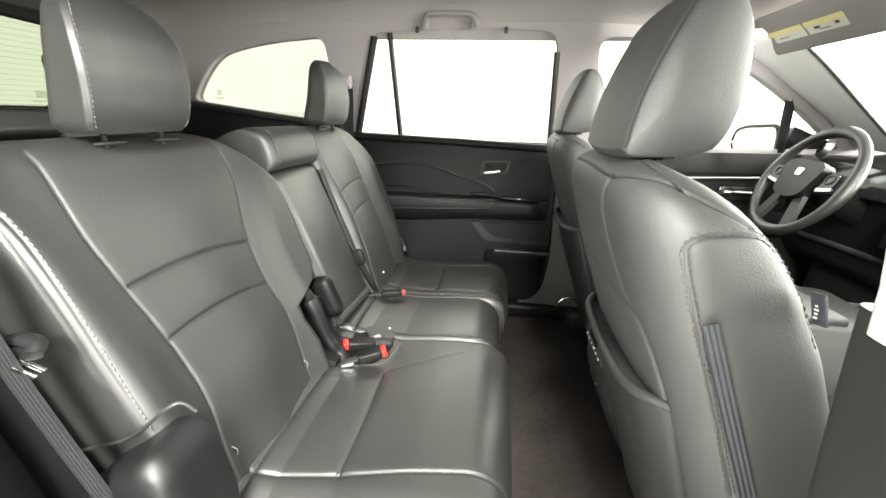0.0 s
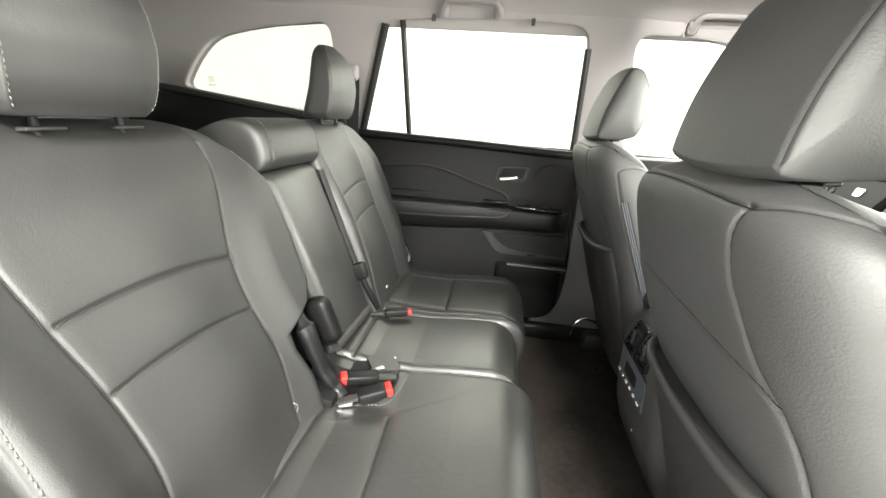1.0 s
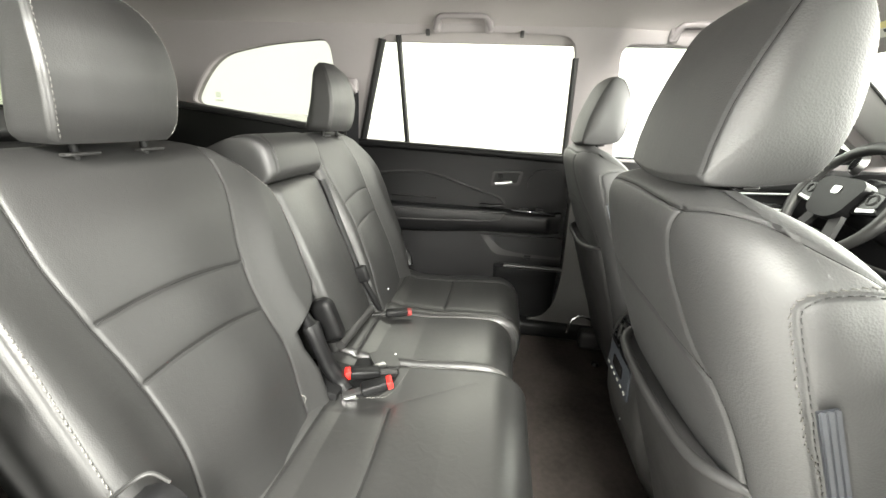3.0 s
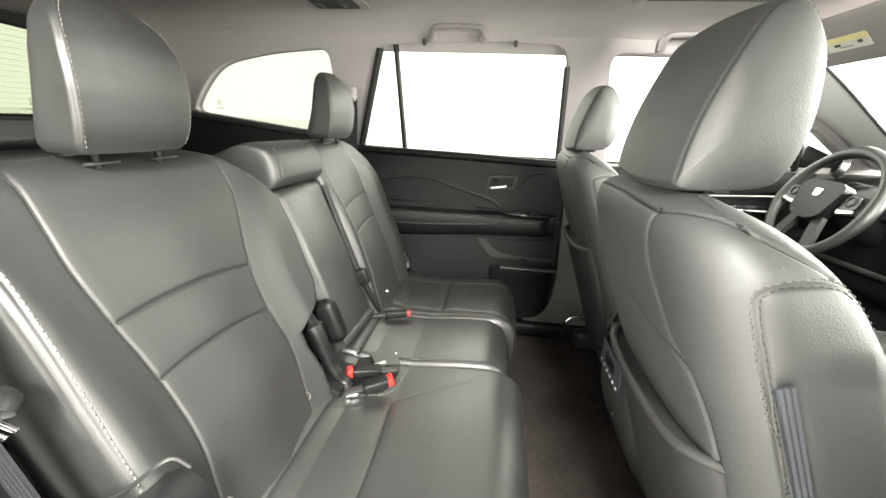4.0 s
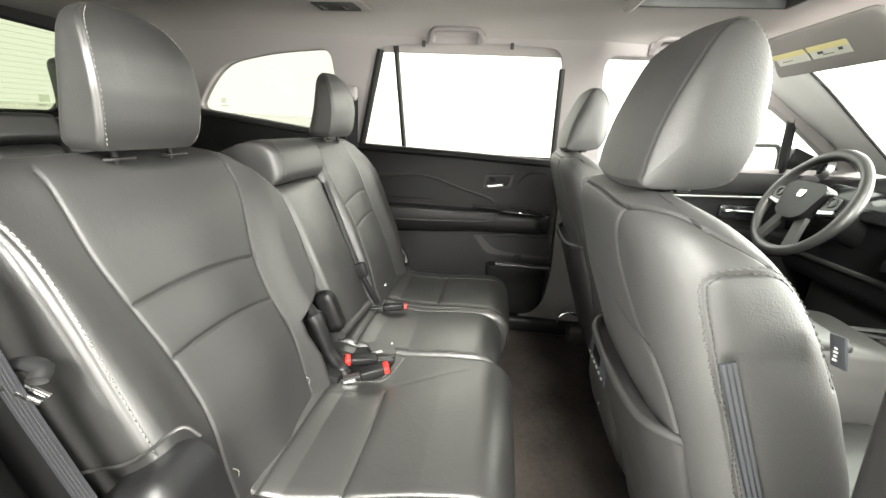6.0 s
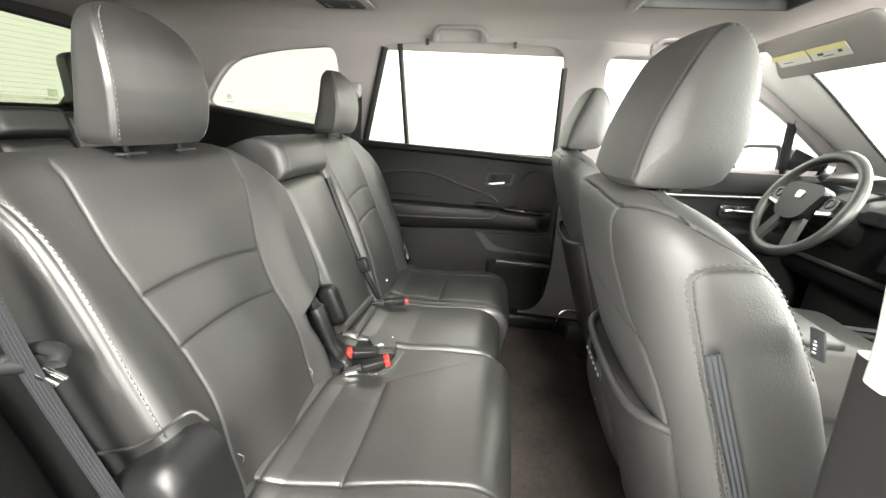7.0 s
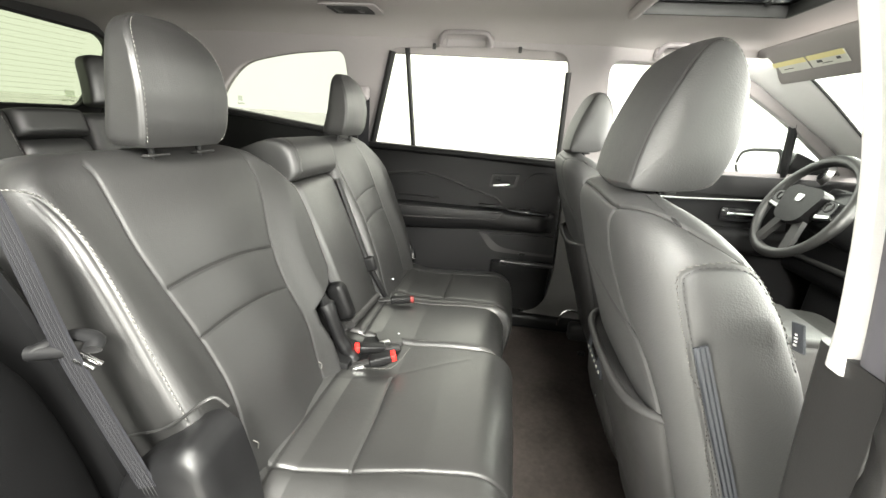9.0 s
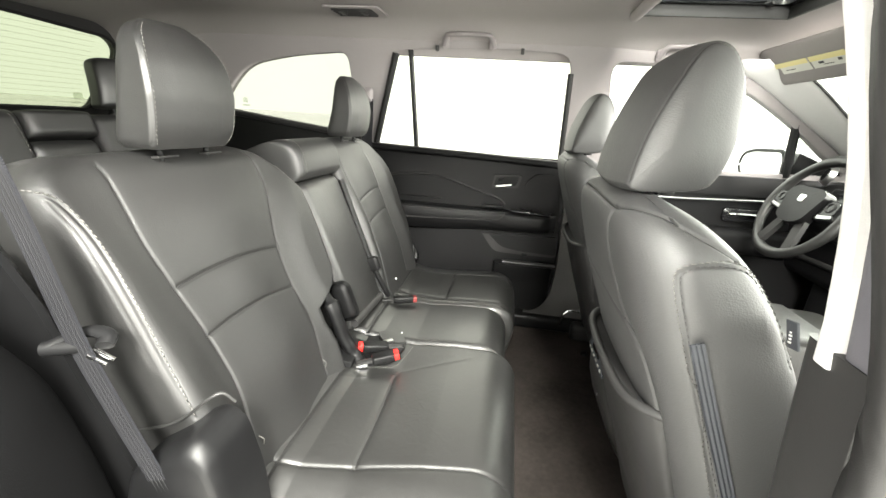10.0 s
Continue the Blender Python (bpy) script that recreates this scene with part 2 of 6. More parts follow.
class Skin:
    """A closed padded form: rows of points along an axis, with seams pressed into it."""

    def __init__(self, rows):
        self.v = np.array(rows, float)
        self.nb, self.na = self.v.shape[:2]

    def normals(self):
        du = np.roll(self.v, -1, 1) - np.roll(self.v, 1, 1)
        dv = np.gradient(self.v, axis=0)
        n = np.cross(du, dv)
        n /= np.linalg.norm(n, axis=2, keepdims=True) + 1e-9
        mid = self.v.mean(axis=(0, 1))
        if (n * (self.v - mid)).sum() < 0:
            n = -n
        return n

    def snap(self, pts, n=0):
        """Move a line of points onto the surface."""
        P = smooth_line(pts, n or max(12, 14 * len(pts)))
        A = np.array(P)
        flat = self.v.reshape(-1, 3)
        keep = ((flat > A.min(0) - 0.06) & (flat < A.max(0) + 0.06)).all(1)
        nor = self.normals().reshape(-1, 3)[keep]
        flat = flat[keep]
        out, norm = [], []
        for p in P:
            for _ in range(4):
                d = ((flat - p) ** 2).sum(1)
                idx = np.argpartition(d, 4)[:4]
                w = 1 / (d[idx] + 1e-8)
                w /= w.sum()
                nn = (nor[idx] * w[:, None]).sum(0)
                nn /= np.linalg.norm(nn) + 1e-9
                q = (flat[idx] * w[:, None]).sum(0)
                p = p + nn * float((q - p) @ nn)
                if d[idx].min() < 2e-6:
                    break
            out.append(p)
            norm.append(nn)
        out, norm = np.array(out), np.array(norm)
        for _ in range(6):
            out[1:-1] = (out[:-2] + 2 * out[1:-1] + out[2:]) / 4
            norm[1:-1] = (norm[:-2] + 2 * norm[1:-1] + norm[2:]) / 4
        return out, norm

    def groove(self, pts, depth=0.004, width=0.004, shoulder=0.0, n=0):
        L, _ = self.snap(pts, n or max(60, 40 * len(pts)))
        nor = self.normals()
        flat = self.v.reshape(-1, 3)
        lo, hi = L.min(0) - 0.05, L.max(0) + 0.05
        near = np.where(((flat > lo) & (flat < hi)).all(1))[0]
        best = np.full(len(near), 9.0)
        for i in range(0, len(L), 40):
            d = np.linalg.norm(flat[near][:, None] - L[None, i:i + 40], axis=2).min(1)
            best = np.minimum(best, d)
        push = -depth * np.exp(-(best / width) ** 2) + shoulder * np.exp(-((best - 2.6 * width) / (1.6 * width)) ** 2)
        flat[near] += nor.reshape(-1, 3)[near] * push[:, None]
        self.v = flat.reshape(self.v.shape)
        return self

    def seam(self, pts, parent, r=0.0007):
        """The dark line where two panels meet, deep in a groove."""
        L, N = self.snap(pts, max(40, 16 * len(pts)))
        bm = bmesh.new()
        tube(bm, list(L), r, n=6)
        return part("seam", bm, RUBBER, parent, smooth=180)

    def relax(self, passes=10):
        """Ease the rows into each other along the axis."""
        for _ in range(passes):
            self.v[1:-1] = (self.v[:-2] + 2 * self.v[1:-1] + self.v[2:]) / 4
        return self

    def rumple(self, amount=0.0012, scale=9.0):
        """The slight unevenness of stuffed leather."""
        nor = self.normals()
        for i in range(self.nb):
            for j in range(self.na):
                k = noise.noise(Vector(self.v[i, j]) * scale)
                self.v[i, j] += nor[i, j] * amount * k
        return self

    def build(self, name, material, parent, label=""):
        verts = self.v.reshape(-1, 3)
        na, nb = self.na, self.nb
        faces = []
        for i in range(nb - 1):
            for j in range(na):
                k = (j + 1) % na
                faces.append((i * na + j, i * na + k, (i + 1) * na + k, (i + 1) * na + j))
        faces.append(tuple(range(na)))
        faces.append(tuple((nb - 1) * na + j for j in range(na)))
        return meshed(name, verts, faces, material, parent, label, smooth=70)

    def stitches(self, pts, parent, name="stitching", length=0.0055, gap=0.0035, r=0.0007, lift=0.0006, material=None, zig=0.0):
        """Short threads lying along a seam."""
        L, N = self.snap(pts, max(60, 50 * len(pts)))
        seg = np.linalg.norm(np.diff(L, axis=0), axis=1)
        s = np.concatenate([[0], np.cumsum(seg)])
        bm = bmesh.new()
        x = 0.0
        while x + length < s[-1]:
            a = np.array([np.interp(x, s, L[:, k]) for k in range(3)])
            b = np.array([np.interp(x + length, s, L[:, k]) for k in range(3)])
            nn = np.array([np.interp(x, s, N[:, k]) for k in range(3)])
            side = np.cross(b - a, nn)
            side /= np.linalg.norm(side) + 1e-9
            o = nn * lift
            m = (a + b) / 2 + nn * (lift + r)
            tube(bm, [a + o - nn * r - side * zig, m, b + o - nn * r + side * zig], r, n=5)
            x += length + gap
        return part(name, bm, material or THREAD, parent, smooth=180)


def ribbon(bm, pts, width, out, ribs=3, thick=0.0016):
    """A flat woven strip along pts, facing out, with raised ribs."""
    L = smooth_line(pts, 40)
    fx = Vector(out)
    rows_ = []
    n = ribs * 6
    for i, p in enumerate(L):
        a, c = L[max(i - 1, 0)], L[min(i + 1, len(L) - 1)]
        d = Vector(c - a).normalized()
        w = d.cross(fx).normalized()
        up_ = [Vector(p) + w * width * (k / n - 0.5) + fx * thick * (0.55 + 0.45 * math.cos(2 * math.pi * ribs * k / n)) for k in range(n + 1)]
        lo_ = [Vector(p) + w * width * (0.5 - k / 4) - fx * thick for k in range(5)]
        rows_.append([bm.verts.new(q) for q in up_ + lo_])
    m = len(rows_[0])
    for i in range(len(rows_) - 1):
        for j in range(m):
            bm.faces.new((rows_[i][j], rows_[i][(j + 1) % m], rows_[i + 1][(j + 1) % m], rows_[i + 1][j]))
    bm.faces.new(rows_[0])
    bm.faces.new(rows_[-1])
    return bm


def arc(edge, r):
    """How far a rounded edge falls back at distance edge from the outline."""
    e = np.clip(1 - edge / r, 0, 1)
    return r * (1 - np.sqrt(np.clip(1 - e * e, 0, 1)))


def back_pad(origin, up, fwd, length, left, right, depth_at, thick, r_edge=0.035, r_top=0.05, r_bot=0.02, nv=210, nu=170):
    """An upright cushion. left/right(v): its half widths; depth_at(u, v): its relief. Returns a Skin in world coordinates."""
    O, U, F = np.array(origin, float), np.array(up, float), np.array(fwd, float)
    S = np.array((0.0, 1.0, 0.0))
    rows = []
    vs = list(np.linspace(0, 1, nv))
    steps = [("b", a) for a in np.linspace(90, 0, 7)[:-1]] + [("m", x) for x in vs] + [("t", a) for a in np.linspace(0, 90, 14)[1:]]
    for kind, x in steps:
        if kind == "m":
            v, off = r_bot + x * (length - r_top - r_bot), 0.0
        elif kind == "t":
            v, off = length - r_top + r_top * math.sin(radians(x)), r_top * (1 - math.cos(radians(x)))
        else:
            v, off = r_bot - r_bot * math.sin(radians(x)), r_bot * (1 - math.cos(radians(x)))
        L, R = left(v), right(v)
        t = np.linspace(0, 1, nu)
        t = 0.5 - 0.5 * np.cos(np.pi * t) * 0.35 + 0.65 * (t - 0.5)
        t = (t - t[0]) / (t[-1] - t[0])
        u = -L + t * (L + R)
        d = np.array([depth_at(a, v) for a in u])
        d = d - arc(u + L, r_edge) - arc(R - u, r_edge) - off
        ring_pts = [O + U * v + S * a + F * b for a, b in zip(u, d)]
        dR, dL = d[-1], d[0]
        for k in np.linspace(0, 1, 12)[1:]:
            ring_pts.append(O + U * v + S * (R - 0.012 * k * k) + F * (dR + (-thick - dR) * k))
        for k in np.linspace(0, 1, 14)[1:-1]:
            ring_pts.append(O + U * v + S * ((R - 0.012) + (-L - R + 0.024) * k) + F * (-thick - 0.012 * math.sin(math.pi * k)))
        for k in np.linspace(1, 0, 12)[:-1]:
            ring_pts.append(O + U * v + S * (-L + 0.012 * k * k) + F * (dL + (-thick - dL) * k))
        rows.append(ring_pts)
    return Skin(rows)


def bell(x, w):
    return math.exp(-(x / w) ** 2)


def step(a, b, x):
    t = min(max((x - a) / (b - a), 0.0), 1.0)
    return t * t * (3 - 2 * t)


def soft(table, w=0.015):
    """A table whose corners are eased over w."""
    xs, ys = zip(*table)
    return lambda x: float(np.mean(np.interp(np.linspace(x - w, x + w, 13), xs, ys)))


def interp(table):
    xs, ys = zip(*table)
    return lambda x: float(np.interp(x, xs, ys))

# ---- the car's shell ----
FLOOR = 0.09


def side_y(z):
    """The inner face of the body side: upright below the belt line, leaning in above it."""
    return 0.785 if z <= 0.86 else 0.785 - 0.215 * (z - 0.86)


def far_pt(x, z):
    return (x, side_y(z), z)


def near_pt(x, z):
    return (x, -side_y(z), z)


# openings, as outlines in (x, z)
W_REAR_DOOR = rounded([(-0.035, 0.874), (0.790, 0.850), (0.764, 1.257), (0.46, 1.268), (0.062, 1.250)], [0.015, 0.02, 0.06, 0.3, 0.05], 6)
W_QUARTER = rounded([(-0.785, 0.985), (-0.105, 0.905), (-0.13, 1.238), (-0.40, 1.214), (-0.60, 1.172), (-0.70, 1.09)], [0.05, 0.03, 0.05, 0.3, 0.12, 0.1], 6)
W_FRONT_DOOR = rounded([(0.962, 0.845), (1.86, 0.875), (1.60, 1.055), (1.36, 1.185), (1.15, 1.240), (0.905, 1.242)], [0.03, 0.05, 0.3, 0.3, 0.2, 0.06], 6)

bm = bmesh.new()
bmesh.ops.create_grid(bm, x_segments=20, y_segments=20, size=400)
bmesh.ops.translate(bm, verts=bm.verts[:], vec=(0, 0, -0.42))
tagged(part("ground", bm, BOOTH_FLOOR), "pale smooth floor of the photo booth under the car", "floor", kind="structure")

# carpeted floor with its rise towards the sills
rows = []
for x in np.linspace(-1.6, 2.3, 70):
    row = []
    for y in np.linspace(-0.80, 0.80, 50):
        z = FLOOR + 0.05 * step(0.70, 0.80, abs(y)) + 0.012 * noise.noise(Vector((x * 3, y * 3, 0))) * 0.4
        z += 0.10 * step(-0.05, -0.25, x)
        row.append((x, y, z))
    rows.append(row)
verts = [p for r in rows for p in r]
faces = [(i * 50 + j, i * 50 + j + 1, (i + 1) * 50 + j + 1, (i + 1) * 50 + j) for i in range(69) for j in range(49)]
tagged(meshed("floor", verts, faces, CARPET), "dark brown-black carpet on the cabin floor", "carpet", kind="structure")
bm = bmesh.new()
box(bm, (0.35, 0, 0.0), (3.95, 1.70, 0.12), 0.02)
tagged(part("underbody", bm, BODY_PAINT), "dark metal floor pan beneath the carpet", "floor", kind="structure")


def roof_z(x, y):
    u = min(max(abs(y) - 0.55, 0.0) / 0.21, 0.99)
    z = 1.340 - 0.21 * (1 - math.sqrt(1 - u * u))
    return z - 0.055 * step(-0.70, -1.26, x) - 0.10 * step(1.30, 1.75, x)


HX0, HX1, HY0, HY1 = 0.905, 1.335, -0.40, 0.470
bm = bmesh.new()
xs = sorted(set(list(np.linspace(-1.235, 1.475, 76)) + [HX0, HX1]))
ys = sorted(set(list(np.linspace(-0.735, 0.735, 64)) + [HY0, HY1]))
grid = [[bm.verts.new((x, y, roof_z(x, y))) for y in ys] for x in xs]
top = [[bm.verts.new((x, y, roof_z(x, y) + 0.045)) for y in ys] for x in xs]
eps = 1e-6


def in_hole(i, j):
    return HX0 - eps <= xs[i] and xs[i + 1] <= HX1 + eps and HY0 - eps <= ys[j] and ys[j + 1] <= HY1 + eps


for i in range(len(xs) - 1):
    for j in range(len(ys) - 1):
        if in_hole(i, j):
            continue
        bm.faces.new((grid[i][j], grid[i][j + 1], grid[i + 1][j + 1], grid[i + 1][j]))
        bm.faces.new((top[i][j], top[i + 1][j], top[i + 1][j + 1], top[i][j + 1]))
for e in [e for e in bm.edges if e.is_boundary and e.verts[0] in {v for r in grid for v in r}]:
    a, b = e.verts
    ia = next((i, r.index(a)) for i, r in enumerate(grid) if a in r)
    ib = next((i, r.index(b)) for i, r in enumerate(grid) if b in r)
    bm.faces.new((a, b, top[ib[0]][ib[1]], top[ia[0]][ia[1]]))
for v in [v for v in bm.verts if not v.link_faces]:
    bm.verts.remove(v)
tagged(part("ceiling", bm, HEADLINER, smooth=50), "light grey woven headliner with a sunroof opening", "headliner", kind="structure")

# outer roof skin, so that the headliner is not lit from above
bm = bmesh.new()
skin_v = [[bm.verts.new((x * 1.02, y * 1.05, roof_z(x, y) + 0.055)) for y in ys] for x in xs]
for i in range(len(xs) - 1):
    for j in range(len(ys) - 1):
        if not in_hole(i, j):
            bm.faces.new((skin_v[i][j], skin_v[i + 1][j], skin_v[i + 1][j + 1], skin_v[i][j + 1]))
for v in [v for v in bm.verts if not v.link_faces]:
    bm.verts.remove(v)
tagged(part("roof", bm, BODY_PAINT, smooth=60), "dark painted metal roof of the car", "roof", kind="structure")

# pillar trims and window surrounds of both sides
outer_far = [(-1.42, 0.86), (-0.05, 0.86), (0.86, 0.83), (2.02, 0.86), (1.62, 1.11), (1.40, 1.225), (1.15, 1.27), (0.5, 1.30), (-0.6, 1.290), (-1.19, 1.27)]
bm = sheet(outer_far, [W_QUARTER, W_REAR_DOOR, W_FRONT_DOOR], far_pt, (0, 0.05, 0))
tagged(part("wall_left", bm, PILLAR, smooth=30), "light grey pillar and window surround trim, driver side", "pillar trim", kind="structure")
bm = sheet([(-1.42, 0.86), (-0.14, 0.86), (-0.03, 1.24), (0.10, 1.245), (0.72, 1.245), (0.765, 1.20), (0.80, 0.86), (2.02, 0.86), (1.62, 1.11), (1.40, 1.225), (1.15, 1.27), (0.5, 1.30), (-0.6, 1.290), (-1.19, 1.27)],
           [W_QUARTER, W_FRONT_DOOR], near_pt, (0, -0.05, 0))
tagged(part("wall_right", bm, PILLAR, smooth=30), "light grey pillar trim round the open rear doorway", "pillar trim", kind="structure")
bm = sheet([(-1.62, -0.05), (-0.05, -0.05), (0.02, 0.25), (0.0, 0.5), (-0.10, 0.856), (-1.62, 0.856)], [], lambda x, z: (x, -0.79, z), (0, -0.05, 0))
tagged(part("quarter_panel_right", bm, PLASTIC), "black plastic side trim behind the open doorway", "side trim", kind="structure")
bm = sheet([(0.90, -0.05), (2.1, -0.05), (2.1, 0.856), (0.87, 0.856), (0.85, 0.5)], [], lambda x, z: (x, -0.80, z), (0, -0.05, 0))
tagged(part("front_door_right", bm, SOFT_TRIM), "closed black front passenger door panel", "door", kind="structure")
bm = sheet([(-1.62, -0.05), (2.1, -0.05), (2.1, 0.858), (-1.62, 0.858)], [], lambda x, z: (x, 0.83, z), (0, 0.08, 0))
tagged(part("body_side_left", bm, BODY_PAINT), "dark painted body side behind the door trim", "body side", kind="structure")
bm = bmesh.new()
box(bm, (-1.48, 0, 0.45), (0.08, 1.62, 0.92), 0.02)
tagged(part("wall_rear", bm, PLASTIC), "black plastic lower tailgate trim", "tailgate", kind="structure")
bm = bmesh.new()
box(bm, (2.25, 0, 0.40), (0.08, 1.7, 0.95), 0.02)
tagged(part("wall_front", bm, PLASTIC), "black firewall behind the dashboard", "firewall", kind="structure")


def window(name, outline, lift, out, material, label, seal=0.007, seal_mat=RUBBER):
    w = thing(name, label, "window", kind="structure")
    part("pane", sheet(outline, [], lambda a, b: tuple(Vector(lift(a, b)) + Vector(out) * 0.55), tuple(Vector(out) * 0.08)), material, w).visible_shadow = False
    if seal:
        part("seal", ring(outline, lambda a, b: tuple(Vector(lift(a, b)) + Vector(out) * 0.12), seal), seal_mat, w)
    return w


wq = window("window_1", W_QUARTER, far_pt, (0, 0.05, 0), GLASS_TINT, "tinted rear quarter window with a small maker's mark", 0.004, PILLAR)
wr = window("window_2", W_REAR_DOOR, far_pt, (0, 0.05, 0), GLASS_DOOR, "tinted rear door window with a slim black divider bar", 0.004, PILLAR)
wf = window("window_3", W_FRONT_DOOR, far_pt, (0, 0.05, 0), GLASS_CLEAR, "clear front door window with a corner quarter light", 0.005, PILLAR)
window("window_4", W_QUARTER, near_pt, (0, -0.05, 0), GLASS_TINT, "tinted rear quarter window beside the third row")
window("window_5", W_FRONT_DOOR, near_pt, (0, -0.05, 0), GLASS_CLEAR, "clear front passenger door window")


def bar(a, b, r, flat=1.0, n=8):
    bm = bmesh.new()
    return tube(bm, [a, b], r, n=n, flat=flat)


part("divider", bar((0.131, side_y(1.25) + 0.018, 1.255), (0.152, side_y(0.865) + 0.018, 0.862), 0.010, 1.2), RUBBER, wr, "slim black divider bar")
for hx in (0.245, 0.575):
    bm = bmesh.new()
    box(bm, (hx, 0.690, 1.256), (0.013, 0.012, 0.022), 0.003)
    part("sunshade_hook", bm, PLASTIC_GREY, wr, "small grey sunshade hook")
part("quarter_divider", bar((1.615, side_y(1.05) + 0.016, 1.058), (1.652, side_y(0.88) + 0.016, 0.862), 0.016, 1.2), PLASTIC, wf, "black bar of the corner quarter light")
# front edge of the rear door's window: a broad dark channel
bm = bmesh.new()
tube(bm, [far_pt(-0.030, 0.876), far_pt(0.075, 1.235)], 0.014, n=8)
part("channel", bm, RUBBER, wr)
bm = bmesh.new()
tube(bm, [far_pt(0.783, 0.86), far_pt(0.766, 1.19)], 0.011, n=8)
part("channel", bm, PLASTIC_GREY, wr)


def mark(bm, x, z, lift, w, h):
    box(bm, lift(x, z), (w, 0.002, h), 0.0)


bm = bmesh.new()
mark(bm, -0.66, 1.000, lambda x, z: (x, side_y(z) + 0.022, z), 0.035, 0.008)
mark(bm, -0.66, 1.022, lambda x, z: (x, side_y(z) + 0.022, z), 0.022, 0.022)
part("glass_mark", bm, FAINT, wq, "faint etched glass mark")
bm = bmesh.new()
mark(bm, 0.105, 0.884, lambda x, z: (x, side_y(z) + 0.022, z), 0.035, 0.008)
mark(bm, 0.105, 0.902, lambda x, z: (x, side_y(z) + 0.022, z), 0.018, 0.018)
part("glass_mark", bm, FAINT, wr, "faint etched glass mark")


# rear window
def rear_pt(y, z):
    return (-1.40 + 0.60 * (z - 0.93), y, z)


W_BACK = rounded([(-0.67, 0.935), (0.67, 0.935), (0.728, 1.19), (0.665, 1.243), (0.0, 1.272), (-0.665, 1.243), (-0.728, 1.19)], [0.04, 0.04, 0.05, 0.05, 0.5, 0.05, 0.05], 6)
bm = sheet([(-0.78, 0.80), (0.78, 0.80), (0.78, 1.0), (0.735, 1.245), (0.70, 1.285), (0.0, 1.300), (-0.70, 1.285), (-0.735, 1.245), (-0.78, 1.0)], [W_BACK], rear_pt, (-0.04, 0, 0))
tagged(part("tailgate_frame", bm, PLASTIC_GREY), "dark grey tailgate window surround", "tailgate", kind="structure")
wb = window("window_6", W_BACK, rear_pt, (-0.04, 0, 0), GLASS_BACK, "tinted tailgate window with fine heating lines", 0.008)
for k in range(15):
    z = 0.962 + 0.0195 * k
    half = 0.62
    bm = bmesh.new()
    tube(bm, [Vector(rear_pt(-half, z)) + Vector((-0.021, 0, 0)), Vector(rear_pt(half, z)) + Vector((-0.021, 0, 0))], 0.0008, n=4)
    part("heating_line", bm, FAINT, wb)
bm = bmesh.new()
box(bm, rear_pt(0.60, 0.962), (0.002, 0.05, 0.008), 0)
box(bm, rear_pt(0.60, 0.990), (0.002, 0.04, 0.03), 0)
part("glass_mark", bm, FAINT, wb, "faint etched glass mark")

# windscreen with its pillar
def screen_pt(y, s):
    return (1.47 + 0.62 * s, y, 1.215 - 0.37 * s)


bm = sheet(rounded([(-0.66, 0.0), (0.66, 0.0), (0.76, 1.0), (-0.76, 1.0)], 0.05), [], screen_pt, (0.004, 0, 0.006))
ws = thing("window_7", "clear windscreen with a black edge strip", "windscreen", kind="structure")
part("pane", bm, GLASS_CLEAR, ws).visible_shadow = False
bm = bmesh.new()
tube(bm, smooth_line([(1.495, 0.600, 1.212), (1.530, 0.600, 1.190), (1.614, 0.600, 1.125), (1.705, 0.605, 1.051), (1.821, 0.615, 0.959), (1.95, 0.63, 0.86)], 20), 0.0045, n=6)
part("edge_strip", bm, RUBBER, ws, "thin black edge strip")
bm = bmesh.new()
A_ = smooth_line([(1.30, 0.700, 1.235), (1.40, 0.712, 1.195), (1.48, 0.720, 1.152), (1.60, 0.735, 1.078), (1.75, 0.755, 0.985), (1.90, 0.775, 0.88)], 24)
B_ = smooth_line([(1.40, 0.640, 1.255), (1.49, 0.604, 1.216), (1.530, 0.602, 1.192), (1.614, 0.602, 1.127), (1.760, 0.608, 1.008), (1.95, 0.63, 0.862)], 24)
rows_p = []
for a_, b_ in zip(A_, B_):
    m_ = (a_ + b_) / 2 + np.array((-0.018, -0.012, 0.010))
    rows_p.append([(p[0], 1 * p[1], p[2]) for p in smooth_line([a_ + np.array((0.03, 0.02, 0.02)), a_, m_, b_, b_ + np.array((0.03, 0.01, 0.02))], 14)])
A_grid = [[bm.verts.new(p) for p in r] for r in rows_p]
for i in range(23):
    for j in range(13):
        bm.faces.new((A_grid[i][j], A_grid[i][j + 1], A_grid[i + 1][j + 1], A_grid[i + 1][j]))
tagged(part("pillar_left", bm, PILLAR_LIT), "grey windscreen pillar trim in a paler, lit tone", "pillar trim", kind="structure")
bm = bmesh.new()
A_ = smooth_line([(1.30, 0.700, 1.235), (1.40, 0.712, 1.195), (1.48, 0.720, 1.152), (1.60, 0.735, 1.078), (1.75, 0.755, 0.985), (1.90, 0.775, 0.88)], 24)
B_ = smooth_line([(1.40, 0.640, 1.255), (1.49, 0.604, 1.216), (1.530, 0.602, 1.192), (1.614, 0.602, 1.127), (1.760, 0.608, 1.008), (1.95, 0.63, 0.862)], 24)
rows_p = []
for a_, b_ in zip(A_, B_):
    m_ = (a_ + b_) / 2 + np.array((-0.018, -0.012, 0.010))
    rows_p.append([(p[0], -1 * p[1], p[2]) for p in smooth_line([a_ + np.array((0.03, 0.02, 0.02)), a_, m_, b_, b_ + np.array((0.03, 0.01, 0.02))], 14)])
A_grid = [[bm.verts.new(p) for p in r] for r in rows_p]
